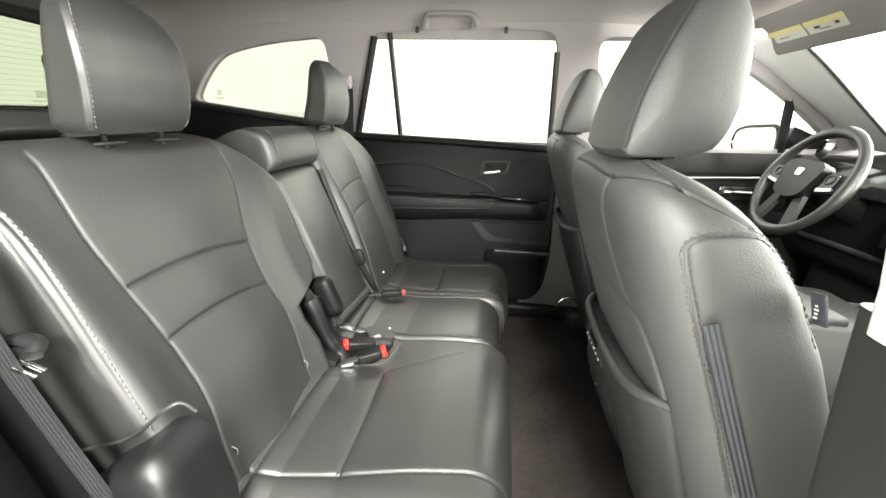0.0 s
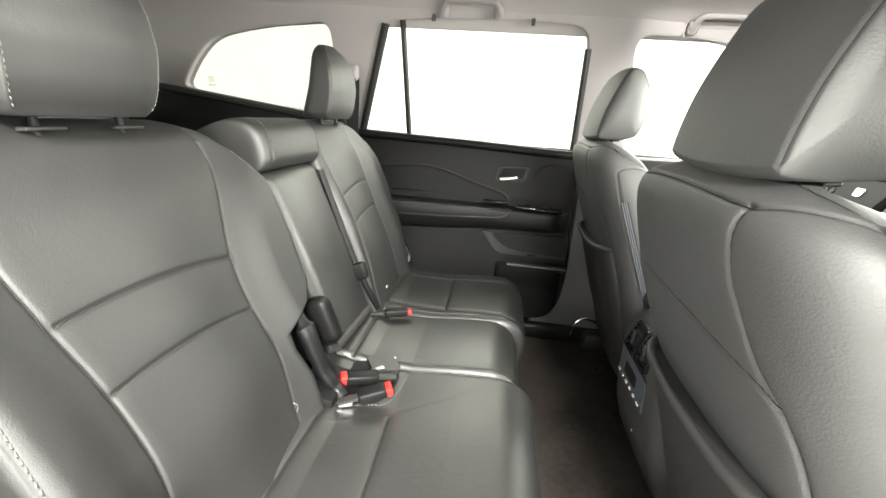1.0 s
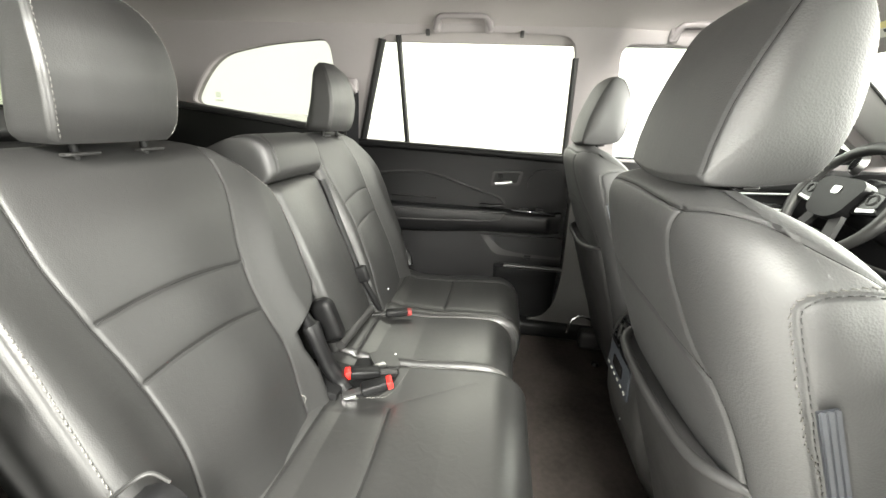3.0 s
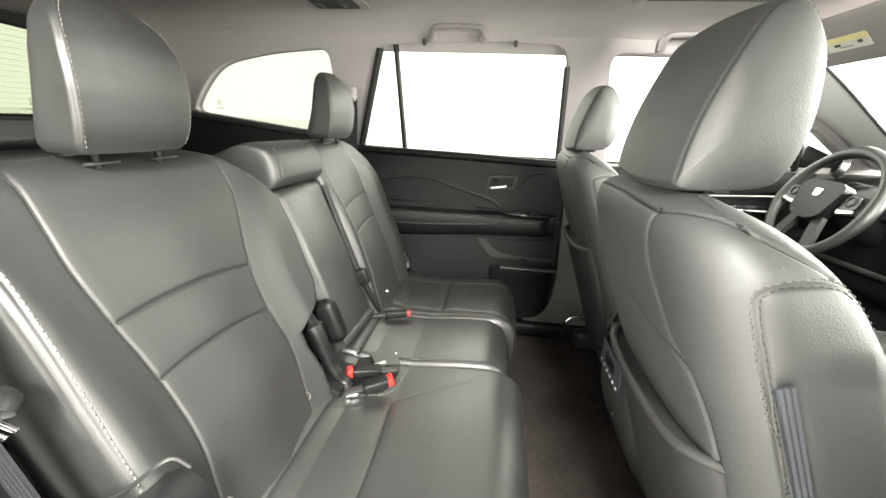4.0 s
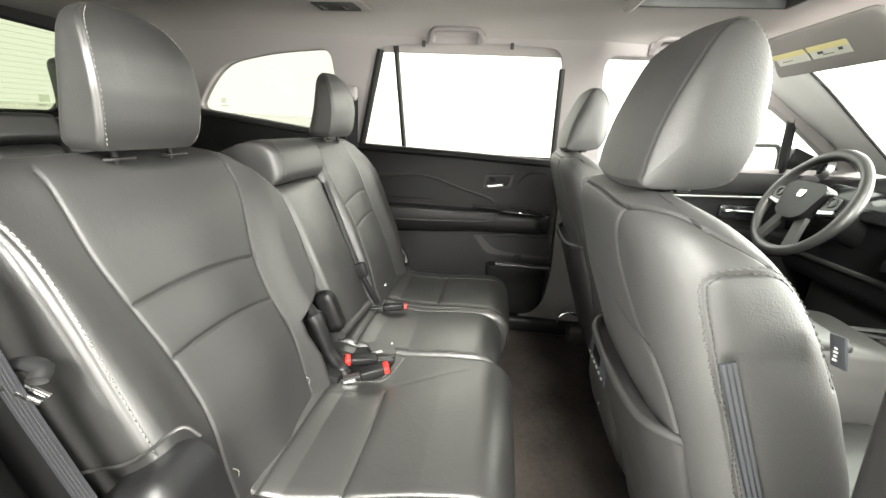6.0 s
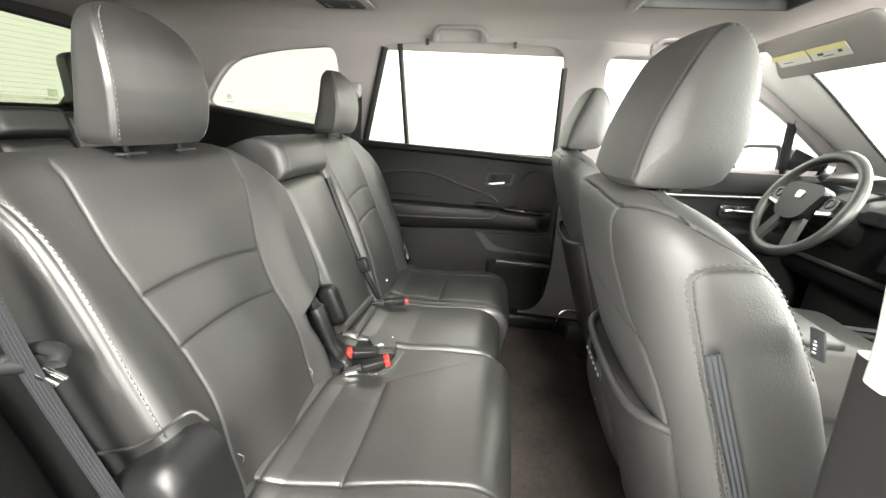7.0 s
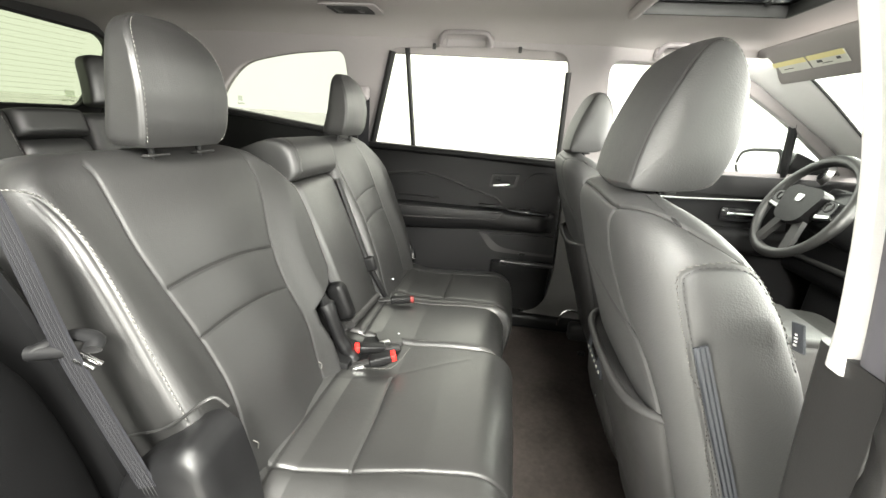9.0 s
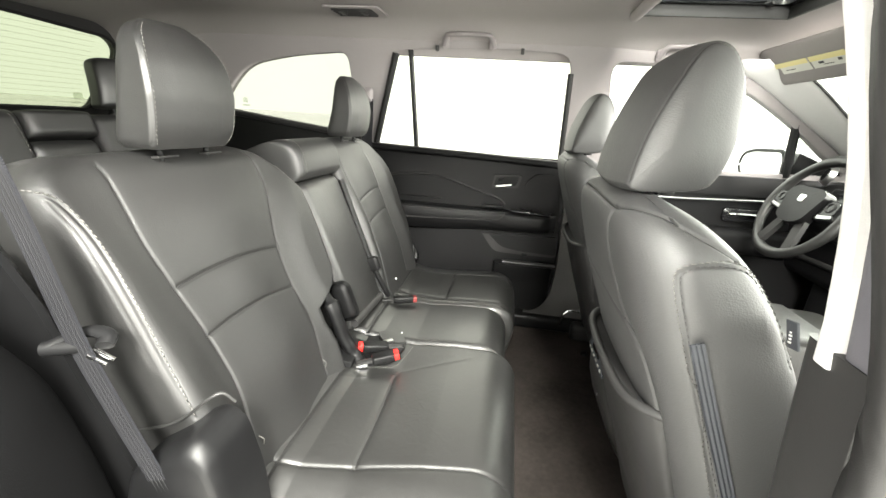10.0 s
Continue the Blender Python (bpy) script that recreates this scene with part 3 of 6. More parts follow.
for i in range(23):
    for j in range(13):
        bm.faces.new((A_grid[i][j], A_grid[i][j + 1], A_grid[i + 1][j + 1], A_grid[i + 1][j]))
tagged(part("pillar_right", bm, PILLAR_LIT), "grey windscreen pillar trim in a paler, lit tone", "pillar trim", kind="structure")

# sunroof
sr = thing("sunroof", "closed tinted sunroof in a black frame", "sunroof", (1.13, 0.0, 1.36))
part("frame", sheet(rounded([(HX0 - 0.002, HY0 - 0.002), (HX1 + 0.002, HY0 - 0.002), (HX1 + 0.002, HY1 + 0.002), (HX0 - 0.002, HY1 + 0.002)], 0.01), [rounded([(HX0 + 0.012, HY0 + 0.02), (HX1 - 0.03, HY0 + 0.02), (HX1 - 0.03, HY1 - 0.026), (HX0 + 0.012, HY1 - 0.026)], 0.02)],
                    lambda x, y: (x, y, 1.366), (0, 0, 0.012)), GLOSS, sr, "black inner frame")
part("pane", sheet([(HX0, HY0), (HX1, HY0), (HX1, HY1), (HX0, HY1)], [], lambda x, y: (x, y, 1.384), (0, 0, 0.005)), GLASS_DARK, sr).visible_shadow = False
for yy in (HY1 - 0.006, HY0 + 0.006):
    bm = bmesh.new()
    box(bm, ((HX0 + HX1) / 2, yy, 1.349), (HX1 - HX0 - 0.004, 0.010, 0.034), 0.003)
    part("rail", bm, RUBBER, sr)
bm = bmesh.new()
box(bm, (HX1 - 0.006, (HY0 + HY1) / 2, 1.349), (0.010, HY1 - HY0 - 0.004, 0.034), 0.003)
part("rail", bm, RUBBER, sr)
# dark inner lip below the glass and the far cross strip
bm = bmesh.new()
box(bm, (HX0 + 0.19, HY1 - 0.032, 1.372), (0.30, 0.030, 0.008), 0.003)
part("inner_strip", bm, GLOSS, sr, "dark glossy strip along the glass edge")
for xx in (HX0 + 0.05, HX1 - 0.075):
    bm = bmesh.new()
    box(bm, (xx, HY1 - 0.032, 1.364), (0.012, 0.034, 0.008), 0.002)
    part("clip", bm, PLASTIC, sr)
bm = bmesh.new()
tube(bm, [(HX0 - 0.002, HY0, 1.334), (HX0 - 0.002, HY1 - 0.008, 1.330)], 0.016, n=10)
part("blind_edge", bm, HEADLINER, sr, "grey edge of the sliding blind")

# ---- second row ----
LEAN_UP = np.array((-0.363, 0.0, 0.932))
LEAN_FWD = np.array((0.932, 0.0, 0.363))


def on_back(y, z, lift=0.0):
    """A point of the second row's backrest plane."""
    return np.array((0.088 - 0.39 * (z - 0.69), y, z)) + LEAN_FWD * lift


BASE_Z = 0.33


def zv(z):
    return (z - BASE_Z) / 0.932


def vz(v):
    return BASE_Z + 0.932 * v


second_row = "second-row seats"


def seat_back(name, yc, left_t, right_t, panel_l, panel_r, mirror, label, top_z=0.927, fine=1.0, cross=(0.704, 0.617)):
    """A backrest. left_t, right_t: outline (z, y); panel_l, panel_r: inner seams (z, y)."""
    s = thing(name, label, "car seat", (0.0, yc, 0.36), second_row)
    fl, fr = interp([(z, yc - y) for z, y in left_t]), interp([(z, y - yc) for z, y in right_t])
    pl, pr = soft([(z, y - yc) for z, y in panel_l], 0.03), soft([(z, y - yc) for z, y in panel_r], 0.03)

    def depth(u, v):
        z = vz(v)
        a, b = pl(z), pr(z)
        d = 0.0
        if u < a:
            d += 0.021 * step(0.0, 0.085, a - u) * step(0.91, 0.74, z)
        elif u > b:
            d += 0.019 * step(0.0, 0.085, u - b) * step(0.91, 0.74, z)
        else:
            t = (u - a) / (b - a)
            d += 0.006 * math.sin(math.pi * t) ** 2
        d += 0.012 * bell(z - 0.52, 0.10) - 0.012 * step(0.80, 0.92, z)
        # the three pillows of the inner panel
        if a < u < b:
            t = math.sin(math.pi * (u - a) / (b - a))
            d += t * (0.0025 * bell(z - 0.665, 0.035) + 0.003 * bell(z - 0.52, 0.07) + 0.003 * bell(z - 0.80, 0.07))
        return d

    o = on_back(yc, BASE_Z)
    sk = back_pad(o, LEAN_UP, LEAN_FWD, zv(top_z), lambda v: fl(vz(v)), lambda v: fr(vz(v)), depth, 0.13, 0.028, nv=int(210 * fine), nu=int(170 * fine))
    lines_l = [on_back(pl(z) + yc, z, 0.004) for z in np.linspace(0.36, top_z - 0.014, 16)]
    lines_r = [on_back(pr(z) + yc, z, 0.004) for z in np.linspace(0.36, top_z - 0.014, 16)]
    sk.rumple(0.0006, 11)
    for line in (lines_l, lines_r):
        sk.groove(line, 0.0016, 0.010, 0.0)
        sk.groove(line, 0.0024, 0.0028, 0.0)
    across = []
    for z0 in cross:
        a, b = pl(z0) + yc, pr(z0) + yc
        lo, hi = (a, b) if not mirror else (b, a)
        across.append([on_back(lo + (hi - lo) * k, z0 + dz, 0.006) for k, dz in ((0.02, 0.008), (0.25, 0.012), (0.5, 0.011), (0.75, 0.004), (0.98, -0.006))])
        sk.groove(across[-1], 0.0012, 0.010, 0.0)
        sk.groove(across[-1], 0.0026, 0.0028, 0.0)
    edge = yc - fl(0.70) + 0.012 if not mirror else yc + fr(0.70) - 0.012
    sg = 1 if not mirror else -1
    st = [on_back(edge - sg * 0.030, 0.893, -0.075), on_back(edge - sg * 0.022, 0.885, -0.035), on_back(edge - sg * 0.008, 0.862, 0.0), on_back(edge, 0.81, 0.012), on_back(edge, 0.73, 0.018), on_back(edge, 0.64, 0.018), on_back(edge + sg * 0.002, 0.545, 0.018)]
    sk.groove(st, 0.0016, 0.0022, 0.0)
    side = [p + np.array((-0.012, -sg * 0.006, -0.003)) for p in st[2:]]
    sk.groove(side, 0.0012, 0.0016, 0.0)
    sk.build("backrest", LEATHER, s)
    for line in [lines_l, lines_r] + across:
        sk.seam(line, s)
    off = np.array((0.0, sg * 0.004, 0.0))
    sk.stitches([p + off for p in st], s, r=0.0009, length=0.0056, gap=0.0026)
    inn = right_t if not mirror else left_t
    pts_in = [on_back(y - sg * 0.020, z, 0.004) for z, y in inn if 0.56 <= z <= 0.87]
    sk.stitches(pts_in[::-1], s, r=0.0006)
    return s, sk


near_seat, near_skin = seat_back(
    "seat", -0.37,
    [(0.30, -0.57), (0.56, -0.592), (0.76, -0.594), (0.84, -0.602), (0.88, -0.602), (0.90, -0.590), (0.92, -0.565)],
    [(0.30, -0.165), (0.44, -0.165), (0.50, -0.178), (0.535, -0.176), (0.552, -0.135), (0.565, -0.095), (0.60, -0.062), (0.70, -0.045), (0.80, -0.045), (0.86, -0.085), (0.90, -0.14), (0.92, -0.19)],
    [(0.36, -0.505), (0.452, -0.498), (0.525, -0.485), (0.626, -0.484), (0.711, -0.498), (0.79, -0.511), (0.843, -0.509), (0.883, -0.503), (0.912, -0.508)],
    [(0.36, -0.245), (0.443, -0.240), (0.517, -0.228), (0.624, -0.233), (0.70, -0.222), (0.80, -0.182), (0.851, -0.165), (0.896, -0.172), (0.912, -0.180)],
    False, "black leather outer seat with grey stitching and raised bolsters", fine=1.75)
far_seat, far_skin = seat_back(
    "seat", 0.40,
    [(0.30, 0.205), (0.70, 0.215), (0.86, 0.215), (0.92, 0.25)],
    [(0.30, 0.58), (0.43, 0.595), (0.55, 0.640), (0.69, 0.675), (0.78, 0.668), (0.83, 0.645), (0.88, 0.60), (0.92, 0.53)],
    [(0.36, 0.256), (0.444, 0.256), (0.548, 0.272), (0.642, 0.303), (0.721, 0.288), (0.824, 0.254), (0.91, 0.262)],
    [(0.36, 0.492), (0.446, 0.492), (0.557, 0.498), (0.684, 0.516), (0.80, 0.514), (0.896, 0.485), (0.91, 0.480)],
    True, "black leather outer seat beside the far door", cross=(0.713, 0.634))

# centre backrest with the fold-down armrest and its raised top cushion
ctr = thing("seat", "black leather centre seat with a fold-down armrest back", "car seat", (0.0, 0.09, 0.36), second_row)
o = on_back(0.085, 0.40, -0.015)
sk = back_pad(o, LEAN_UP, LEAN_FWD, (0.815 - 0.40) / 0.932, lambda v: 0.118, lambda v: 0.128,
              lambda u, v: 0.018 * math.cos(u / 0.13 * 1.3) + 0.006 * math.sin(v / 0.44 * math.pi), 0.10, 0.030, 0.03, nv=90, nu=70)
sk.rumple(0.001, 12)
sk.build("armrest", LEATHER_SMOOTH, ctr)
o = on_back(0.095, 0.815, -0.006)
sk = back_pad(o, LEAN_UP, LEAN_FWD, 0.118, lambda v: 0.128 - 0.10 * max(0, v - 0.10), lambda v: 0.128 - 0.10 * max(0, v - 0.10),
              lambda u, v: 0.016 + 0.012 * math.sin(math.pi * min(1, v / 0.118)), 0.12, 0.022, 0.05, nv=50, nu=70)
le = [on_back(-0.012, 0.825, 0.02), on_back(-0.010, 0.87, 0.025), on_back(0.0, 0.91, 0.01), on_back(0.02, 0.925, -0.03), on_back(0.02, 0.93, -0.08)]
sk.groove(le, 0.003, 0.003)
sk.build("top_cushion", LEATHER, ctr)
sk.stitches([p + np.array((0, 0.006, 0)) for p in le], ctr)
part("pivot", bar((0.190, -0.040, 0.424), (0.196, 0.175, 0.418), 0.012, n=16), PLASTIC_GREY, ctr, "charcoal pivot roll of the armrest")

def head_restraint(name, c, size, label, lean=0.0, group="", side_mat=None):
    """A stuffed head restraint on two posts; c: the middle of its lower front edge."""
    h = thing(name, label, "head restraint", tuple(c), group)
    w, d, ht = size
    cl, sl = math.cos(radians(lean)), math.sin(radians(lean))
    rows = []
    n = 140
    for i in range(70):
        t = i / 69
        # the outline: narrower at the top, rounded at both ends
        e = min(t, 1 - t)
        rr = 0.16
        k = math.sqrt(max(0.0, 1 - max(0, 1 - e / rr) ** 2)) if e < rr else 1.0
        kw = math.sqrt(max(0.0, 1 - max(0, 1 - e / (0.30 if t > 0.5 else 0.13)) ** 2.2)) if e < 0.30 else 1.0
        hw = (w / 2) * (1 - 0.17 * t * t) * (0.55 + 0.45 * kw if t > 0.5 else 0.80 + 0.20 * kw)
        hd = (d / 2) * (0.30 + 0.70 * k)
        zz = ht * (0.5 - 0.5 * math.cos(math.pi * t)) * 0.55 + ht * t * 0.45
        row = []
        for j in range(n):
            a = 2 * math.pi * j / n
            ca, sa = math.cos(a), math.sin(a)
            x = hd * math.copysign(abs(ca) ** 0.50, ca)
            y = hw * math.copysign(abs(sa) ** 0.50, sa)
            if x > 0:
                x *= 1 - 0.18 * (y / max(hw, 1e-6)) ** 2
            xx = x - d / 2 + 0.012 * math.sin(math.pi * t)
            row.append((c[0] + xx * cl + zz * sl, c[1] + y, c[2] + zz * cl - xx * sl))
        rows.append(row)
    sk = Skin(rows)
    return h, sk


def posts(h, x, yc, z0, z1, gap=0.112, collar=True, on=None):
    for s in (-1, 1):
        if on is not None:
            # stand the collar on the seat's padding
            P = on.v.reshape(-1, 3)
            P = P[(abs(P[:, 0] - x) < 0.010) & (abs(P[:, 1] - yc - s * gap / 2) < 0.012)]
            z0 = float(P[:, 2].max()) - 0.010 if len(P) else z0
        part("post", bar((x, yc + s * gap / 2, z0), (x - 0.004, yc + s * gap / 2, z1), 0.005, n=12), PLASTIC, h, "black post")
        if collar:
            bm = bmesh.new()
            box(bm, (x + 0.008, yc + s * gap / 2, z0 + 0.010), (0.016, 0.044, 0.005), 0.0022, (0, -6, 0), 3)
            part("collar", bm, PLASTIC_GREY, h, "charcoal post collar")


def rear_head_restraint(yc, label, seat_skin):
    """A wedge with a crisp stitched edge round its face, thinner towards the top."""
    h = thing("head_restraint", label, "head restraint", (0.03, yc, 0.917), "second-row head restraints")
    face = soft([(0.917, 0.032), (0.923, 0.039), (0.95, 0.048), (1.00, 0.054), (1.05, 0.047), (1.085, 0.030), (1.100, 0.016), (1.106, 0.006)], 0.012)
    depth = soft([(0.900, 0.070), (0.917, 0.078), (0.923, 0.084), (0.945, 0.086), (1.00, 0.076), (1.05, 0.062), (1.085, 0.042), (1.100, 0.024), (1.106, 0.012)], 0.012)
    half = soft([(0.917, 0.076), (0.921, 0.085), (0.930, 0.090), (0.95, 0.093), (1.00, 0.095), (1.04, 0.092), (1.07, 0.084), (1.088, 0.073), (1.098, 0.060), (1.104, 0.045), (1.106, 0.035)], 0.004)
    zs = list(np.linspace(0.917, 0.940, 16)) + list(np.linspace(0.942, 1.070, 70)) + list(np.linspace(1.072, 1.106, 26))
    rows = []
    for z in zs:
        xf, d, hw = face(z), depth(z), half(z)
        row = []
        for x, y in rounded([(xf, -hw), (xf, 0.0), (xf, hw), (xf - d, hw * 0.93), (xf - d - 0.004, 0.0), (xf - d, -hw * 0.93)], [min(0.007, 0.3 * d), 0.2, min(0.007, 0.3 * d), 0.4 * d, 0.2, 0.4 * d], 8):
            bow = 0.010 * (1 - (y / hw) ** 2) if x > xf - 0.5 * d else 0.0
            row.append((x + bow, yc + y, z))
        rows.append(even(row, 240))
    sk = Skin(rows).relax(6)
    edges = [[(face(z) - 0.002, yc + sgn * (half(z) - 0.002), z) for z in (0.925, 0.935, 0.95, 0.98, 1.01, 1.04, 1.065, 1.085, 1.098)] for sgn in (-1, 1)]
    for e in edges:
        sk.groove(e, 0.0018, 0.0020, 0.0)
    sk.rumple(0.0005, 14)
    sk.build("cushion", LEATHER, h)
    for sgn, e in zip((-1, 1), edges):
        sk.stitches([(x + 0.004, y - sgn * 0.005, z) for x, y, z in e], h, r=0.0006, length=0.0045, gap=0.0025)
    posts(h, -0.005, yc + 0.022, 0.890, 0.94, 0.105, on=seat_skin)
    return h


rear_head_restraint(-0.37, "black leather head restraint above the outer seat", near_skin)
rear_head_restraint(0.375, "black leather head restraint above the far seat", far_skin)


def cushion(name, y0, y1, label, seams, near_drop=0.0, far_drop=0.0, x_front=0.654, group=second_row, r_end=0.04, stitch=()):
    """A seat cushion lying across the car from y0 to y1."""
    s = thing(name, label, "seat cushion", (0.42, (y0 + y1) / 2, 0.22), group)
    prof = interp([(0.16, 0.392), (0.20, 0.386), (0.26, 0.372), (0.36, 0.372), (0.48, 0.384), (0.57, 0.388), (0.70, 0.384)])
    rows = []
    ny = int(60 + 430 * (y1 - y0))
    ts = np.linspace(0, 1, ny)
    ts = 0.5 - 0.5 * np.cos(np.pi * ts) * 0.5 + 0.5 * (ts - 0.5)
    ts = (ts - ts[0]) / (ts[-1] - ts[0])
    for t in ts:
        y = y0 + (y1 - y0) * t
        e0, e1 = y - y0, y1 - y
        fall = float(arc(np.array(e0), r_end) + arc(np.array(e1), r_end))
        dip = near_drop * step(0.16, 0.0, e0) + far_drop * step(0.16, 0.0, e1)
        crown = 0.006 * math.sin(math.pi * t)
        row = []
        xf = x_front - 0.5 * fall
        r = 0.085
        for x in np.linspace(0.155, xf - r, 230):
            row.append((x, y, prof(x) + crown - fall - dip))
        zt = prof(xf - r) + crown - fall - dip
        for a in np.linspace(0, 80, 22)[1:]:
            row.append((xf - r + r * math.sin(radians(a)), y, zt - r * 0.95 * (1 - math.cos(radians(a)))))
        xe, ze = row[-1][0], row[-1][2]
        for k in np.linspace(0, 1, 14)[1:]:
            row.append((xe - 0.030 * k * k, y, ze + (0.18 - ze) * k))
        for x in np.linspace(xe - 0.05, 0.17, 10):
            row.append((x, y, 0.17))
        row.append((0.155, y, 0.20))
        row.append((0.150, y, 0.30))
        rows.append(row)
    sk = Skin(rows)
    sk.rumple(0.0012, 9)
    for line, g, w in seams:
        sk.groove([(x, y, prof(x)) for x, y in line], g * 0.3, 0.012, 0.0)
        sk.groove([(x, y, prof(x)) for x, y in line], g * 0.5, max(w * 0.7, 0.0032), 0.0)
    sk.build("pad", LEATHER_SMOOTH, s)
    for line, g, w in seams:
        if g > 0.0036:
            sk.seam([(x, y, prof(x)) for x, y in line], s)
    for line in stitch:
        sk.stitches([(x, y, z) for x, y, z in line], s)
    return s, sk


cn, cnsk = cushion("seat_cushion", -0.625, -0.004, "black leather outer seat cushion, slightly creased",
                   [([(0.17, -0.487), (0.24, -0.478), (0.36, -0.458), (0.48, -0.440), (0.58, -0.430), (0.66, -0.43)], 0.006, 0.005),
                    ([(0.17, -0.240), (0.25, -0.212), (0.34, -0.172), (0.44, -0.12), (0.53, -0.070)], 0.0010, 0.007),
                    ([(0.356, -0.458), (0.358, -0.33), (0.352, -0.180)], 0.006, 0.0035),
                    ([(0.218, -0.61), (0.218, -0.40), (0.220, -0.20), (0.225, -0.10)], 0.007, 0.006),
                    ([(0.165, -0.36), (0.215, -0.36)], 0.004, 0.004)], near_drop=0.030, far_drop=-0.004, r_end=0.03,
                   stitch=[[(0.26, -0.150, 0.40), (0.33, -0.147, 0.40), (0.352, -0.10, 0.40), (0.362, -0.03, 0.40)]])
cc, ccsk = cushion("seat_cushion", -0.002, 0.262, "black leather centre seat cushion", [([(0.215, 0.0), (0.215, 0.25)], 0.006, 0.006)], r_end=0.018, x_front=0.625, far_drop=0.0)
cf, cfsk = cushion("seat_cushion", 0.264, 0.70, "black leather seat cushion beside the far door",
                   [([(0.17, 0.56), (0.36, 0.55), (0.52, 0.545), (0.66, 0.55)], 0.006, 0.005), ([(0.17, 0.32), (0.34, 0.31), (0.50, 0.30), (0.62, 0.295)], 0.006, 0.006),
                    ([(0.400, 0.31), (0.402, 0.43), (0.400, 0.55)], 0.006, 0.0035), ([(0.218, 0.28), (0.218, 0.66)], 0.007, 0.006)], far_drop=0.03, r_end=0.025)
for c, sk, ys in ((cn, cnsk, (-0.012, -0.020)), (cc, ccsk, (0.006, 0.252)), (cf, cfsk, (0.272, 0.280))):
    for yy in ys:
        sk.stitches([(0.36, yy, 0.385), (0.50, yy, 0.39), (0.58, yy, 0.385), (0.63, yy, 0.34), (0.635, yy, 0.28)], c, length=0.007, gap=0.0015, r=0.0006)

# ---- front seats ----
def front_seat(name, yc, label, sgn, fine=1.0, ahead=0.0):
    """A front seat's backrest seen from behind. sgn: -1 when its outer side is at -y."""
    s = thing(name, label, "car seat", (0.90, yc, 0.30), "front seats")
    # built at the passenger's place along the car, then slid ahead
    rear = soft([(0.20, 0.925), (0.35, 0.886), (0.50, 0.838), (0.65, 0.785), (0.74, 0.750), (0.83, 0.722), (0.861, 0.714), (0.88, 0.713), (0.90, 0.718), (0.908, 0.727), (0.914, 0.745)], 0.012)
    front = soft([(0.20, 1.12), (0.35, 1.06), (0.50, 1.030), (0.65, 0.980), (0.74, 0.940), (0.80, 0.908), (0.84, 0.884), (0.87, 0.858), (0.89, 0.834), (0.905, 0.810), (0.914, 0.780)], 0.012)
    half = soft([(0.20, 0.20), (0.40, 0.226), (0.60, 0.228), (0.74, 0.226), (0.80, 0.221), (0.84, 0.212), (0.865, 0.200), (0.885, 0.182), (0.90, 0.155), (0.908, 0.13), (0.914, 0.09)], 0.006)
    zs = list(np.linspace(0.20, 0.84, int(150 * fine))) + list(np.linspace(0.843, 0.914, int(50 * fine)))
    rows = []
    n = 800
    for z in zs:
        xr, xf, hw = rear(z), front(z), half(z)
        row = []
        for j in range(n):
            a = 2 * math.pi * j / n
            ca, sa = math.cos(a), math.sin(a)
            inner_ = sa * sgn < 0
            y = hw * ((0.91 + 0.15 * step(0.56, 0.68, z)) if inner_ else 1.0) * math.copysign(abs(sa) ** (0.5 if ca < 0 and not inner_ else 0.42), sa)
            k = math.copysign(abs(ca) ** ((0.30 if inner_ else 0.75) if ca < 0 else 0.42), ca)
            xc, hx = (xr + xf) / 2, (xf - xr) / 2
            x = xc + hx * k
            if k < 0:
                x += 0.008 * (y / 0.228) ** 4
            else:
                x += 0.018 * (abs(y) / 0.22) ** 3 - 0.02
            row.append((x, yc + y, z))
        rows.append(even(row, int(300 * fine)))
    sk = Skin(rows).relax(14)
    sk.rumple(0.0014, 8)
    o = sgn
    side = yc + o * 0.226
    # seams: rear panel edge, side panel, shoulder
    def line(pts):
        return [(x, yc + o * k, z) for x, k, z in pts]

    seam_rear = line([(0.719, 0.096, 0.893), (0.715, 0.091, 0.878), (0.716, 0.090, 0.859), (0.725, 0.093, 0.828), (0.735, 0.106, 0.800), (0.747, 0.124, 0.765), (0.760, 0.148, 0.737), (0.777, 0.162, 0.705), (0.796, 0.169, 0.661), (0.814, 0.172, 0.613), (0.835, 0.172, 0.55), (0.855, 0.170, 0.48)])
    diag = line([(0.747, -0.20, 0.760), (0.747, -0.108, 0.757), (0.746, -0.027, 0.754), (0.747, 0.063, 0.751), (0.752, 0.120, 0.746), (0.760, 0.148, 0.737)])
    arch = [(0.905, side, 0.56), (0.912, side, 0.76), (0.897, side, 0.815), (0.880, side, 0.841), (0.852, side, 0.857), (0.8214, side, 0.859), (0.800, side, 0.857), (0.7826, side, 0.8535), (0.7705, side, 0.846), (0.7685, side, 0.836), (0.7755, side, 0.8055), (0.787, side, 0.771), (0.810, side, 0.708), (0.839, side, 0.636), (0.87, side, 0.56)]
    arch = [(x, yc + o * half(z), z) for x, _, z in arch[1:]]
    shoulder = line([(0.718, -0.16, 0.896), (0.717, -0.04, 0.898), (0.717, 0.045, 0.894), (0.719, 0.095, 0.893), (0.733, 0.129, 0.900), (0.745, 0.145, 0.900), (0.762, 0.160, 0.896), (0.790, 0.182, 0.882), (0.83, 0.195, 0.865)])
    sk.groove(seam_rear, 0.0010, 0.009, 0.0)
    sk.groove(seam_rear, 0.0030, 0.0026, 0.0)
    sk.groove(diag, 0.0030, 0.0026, 0.0)
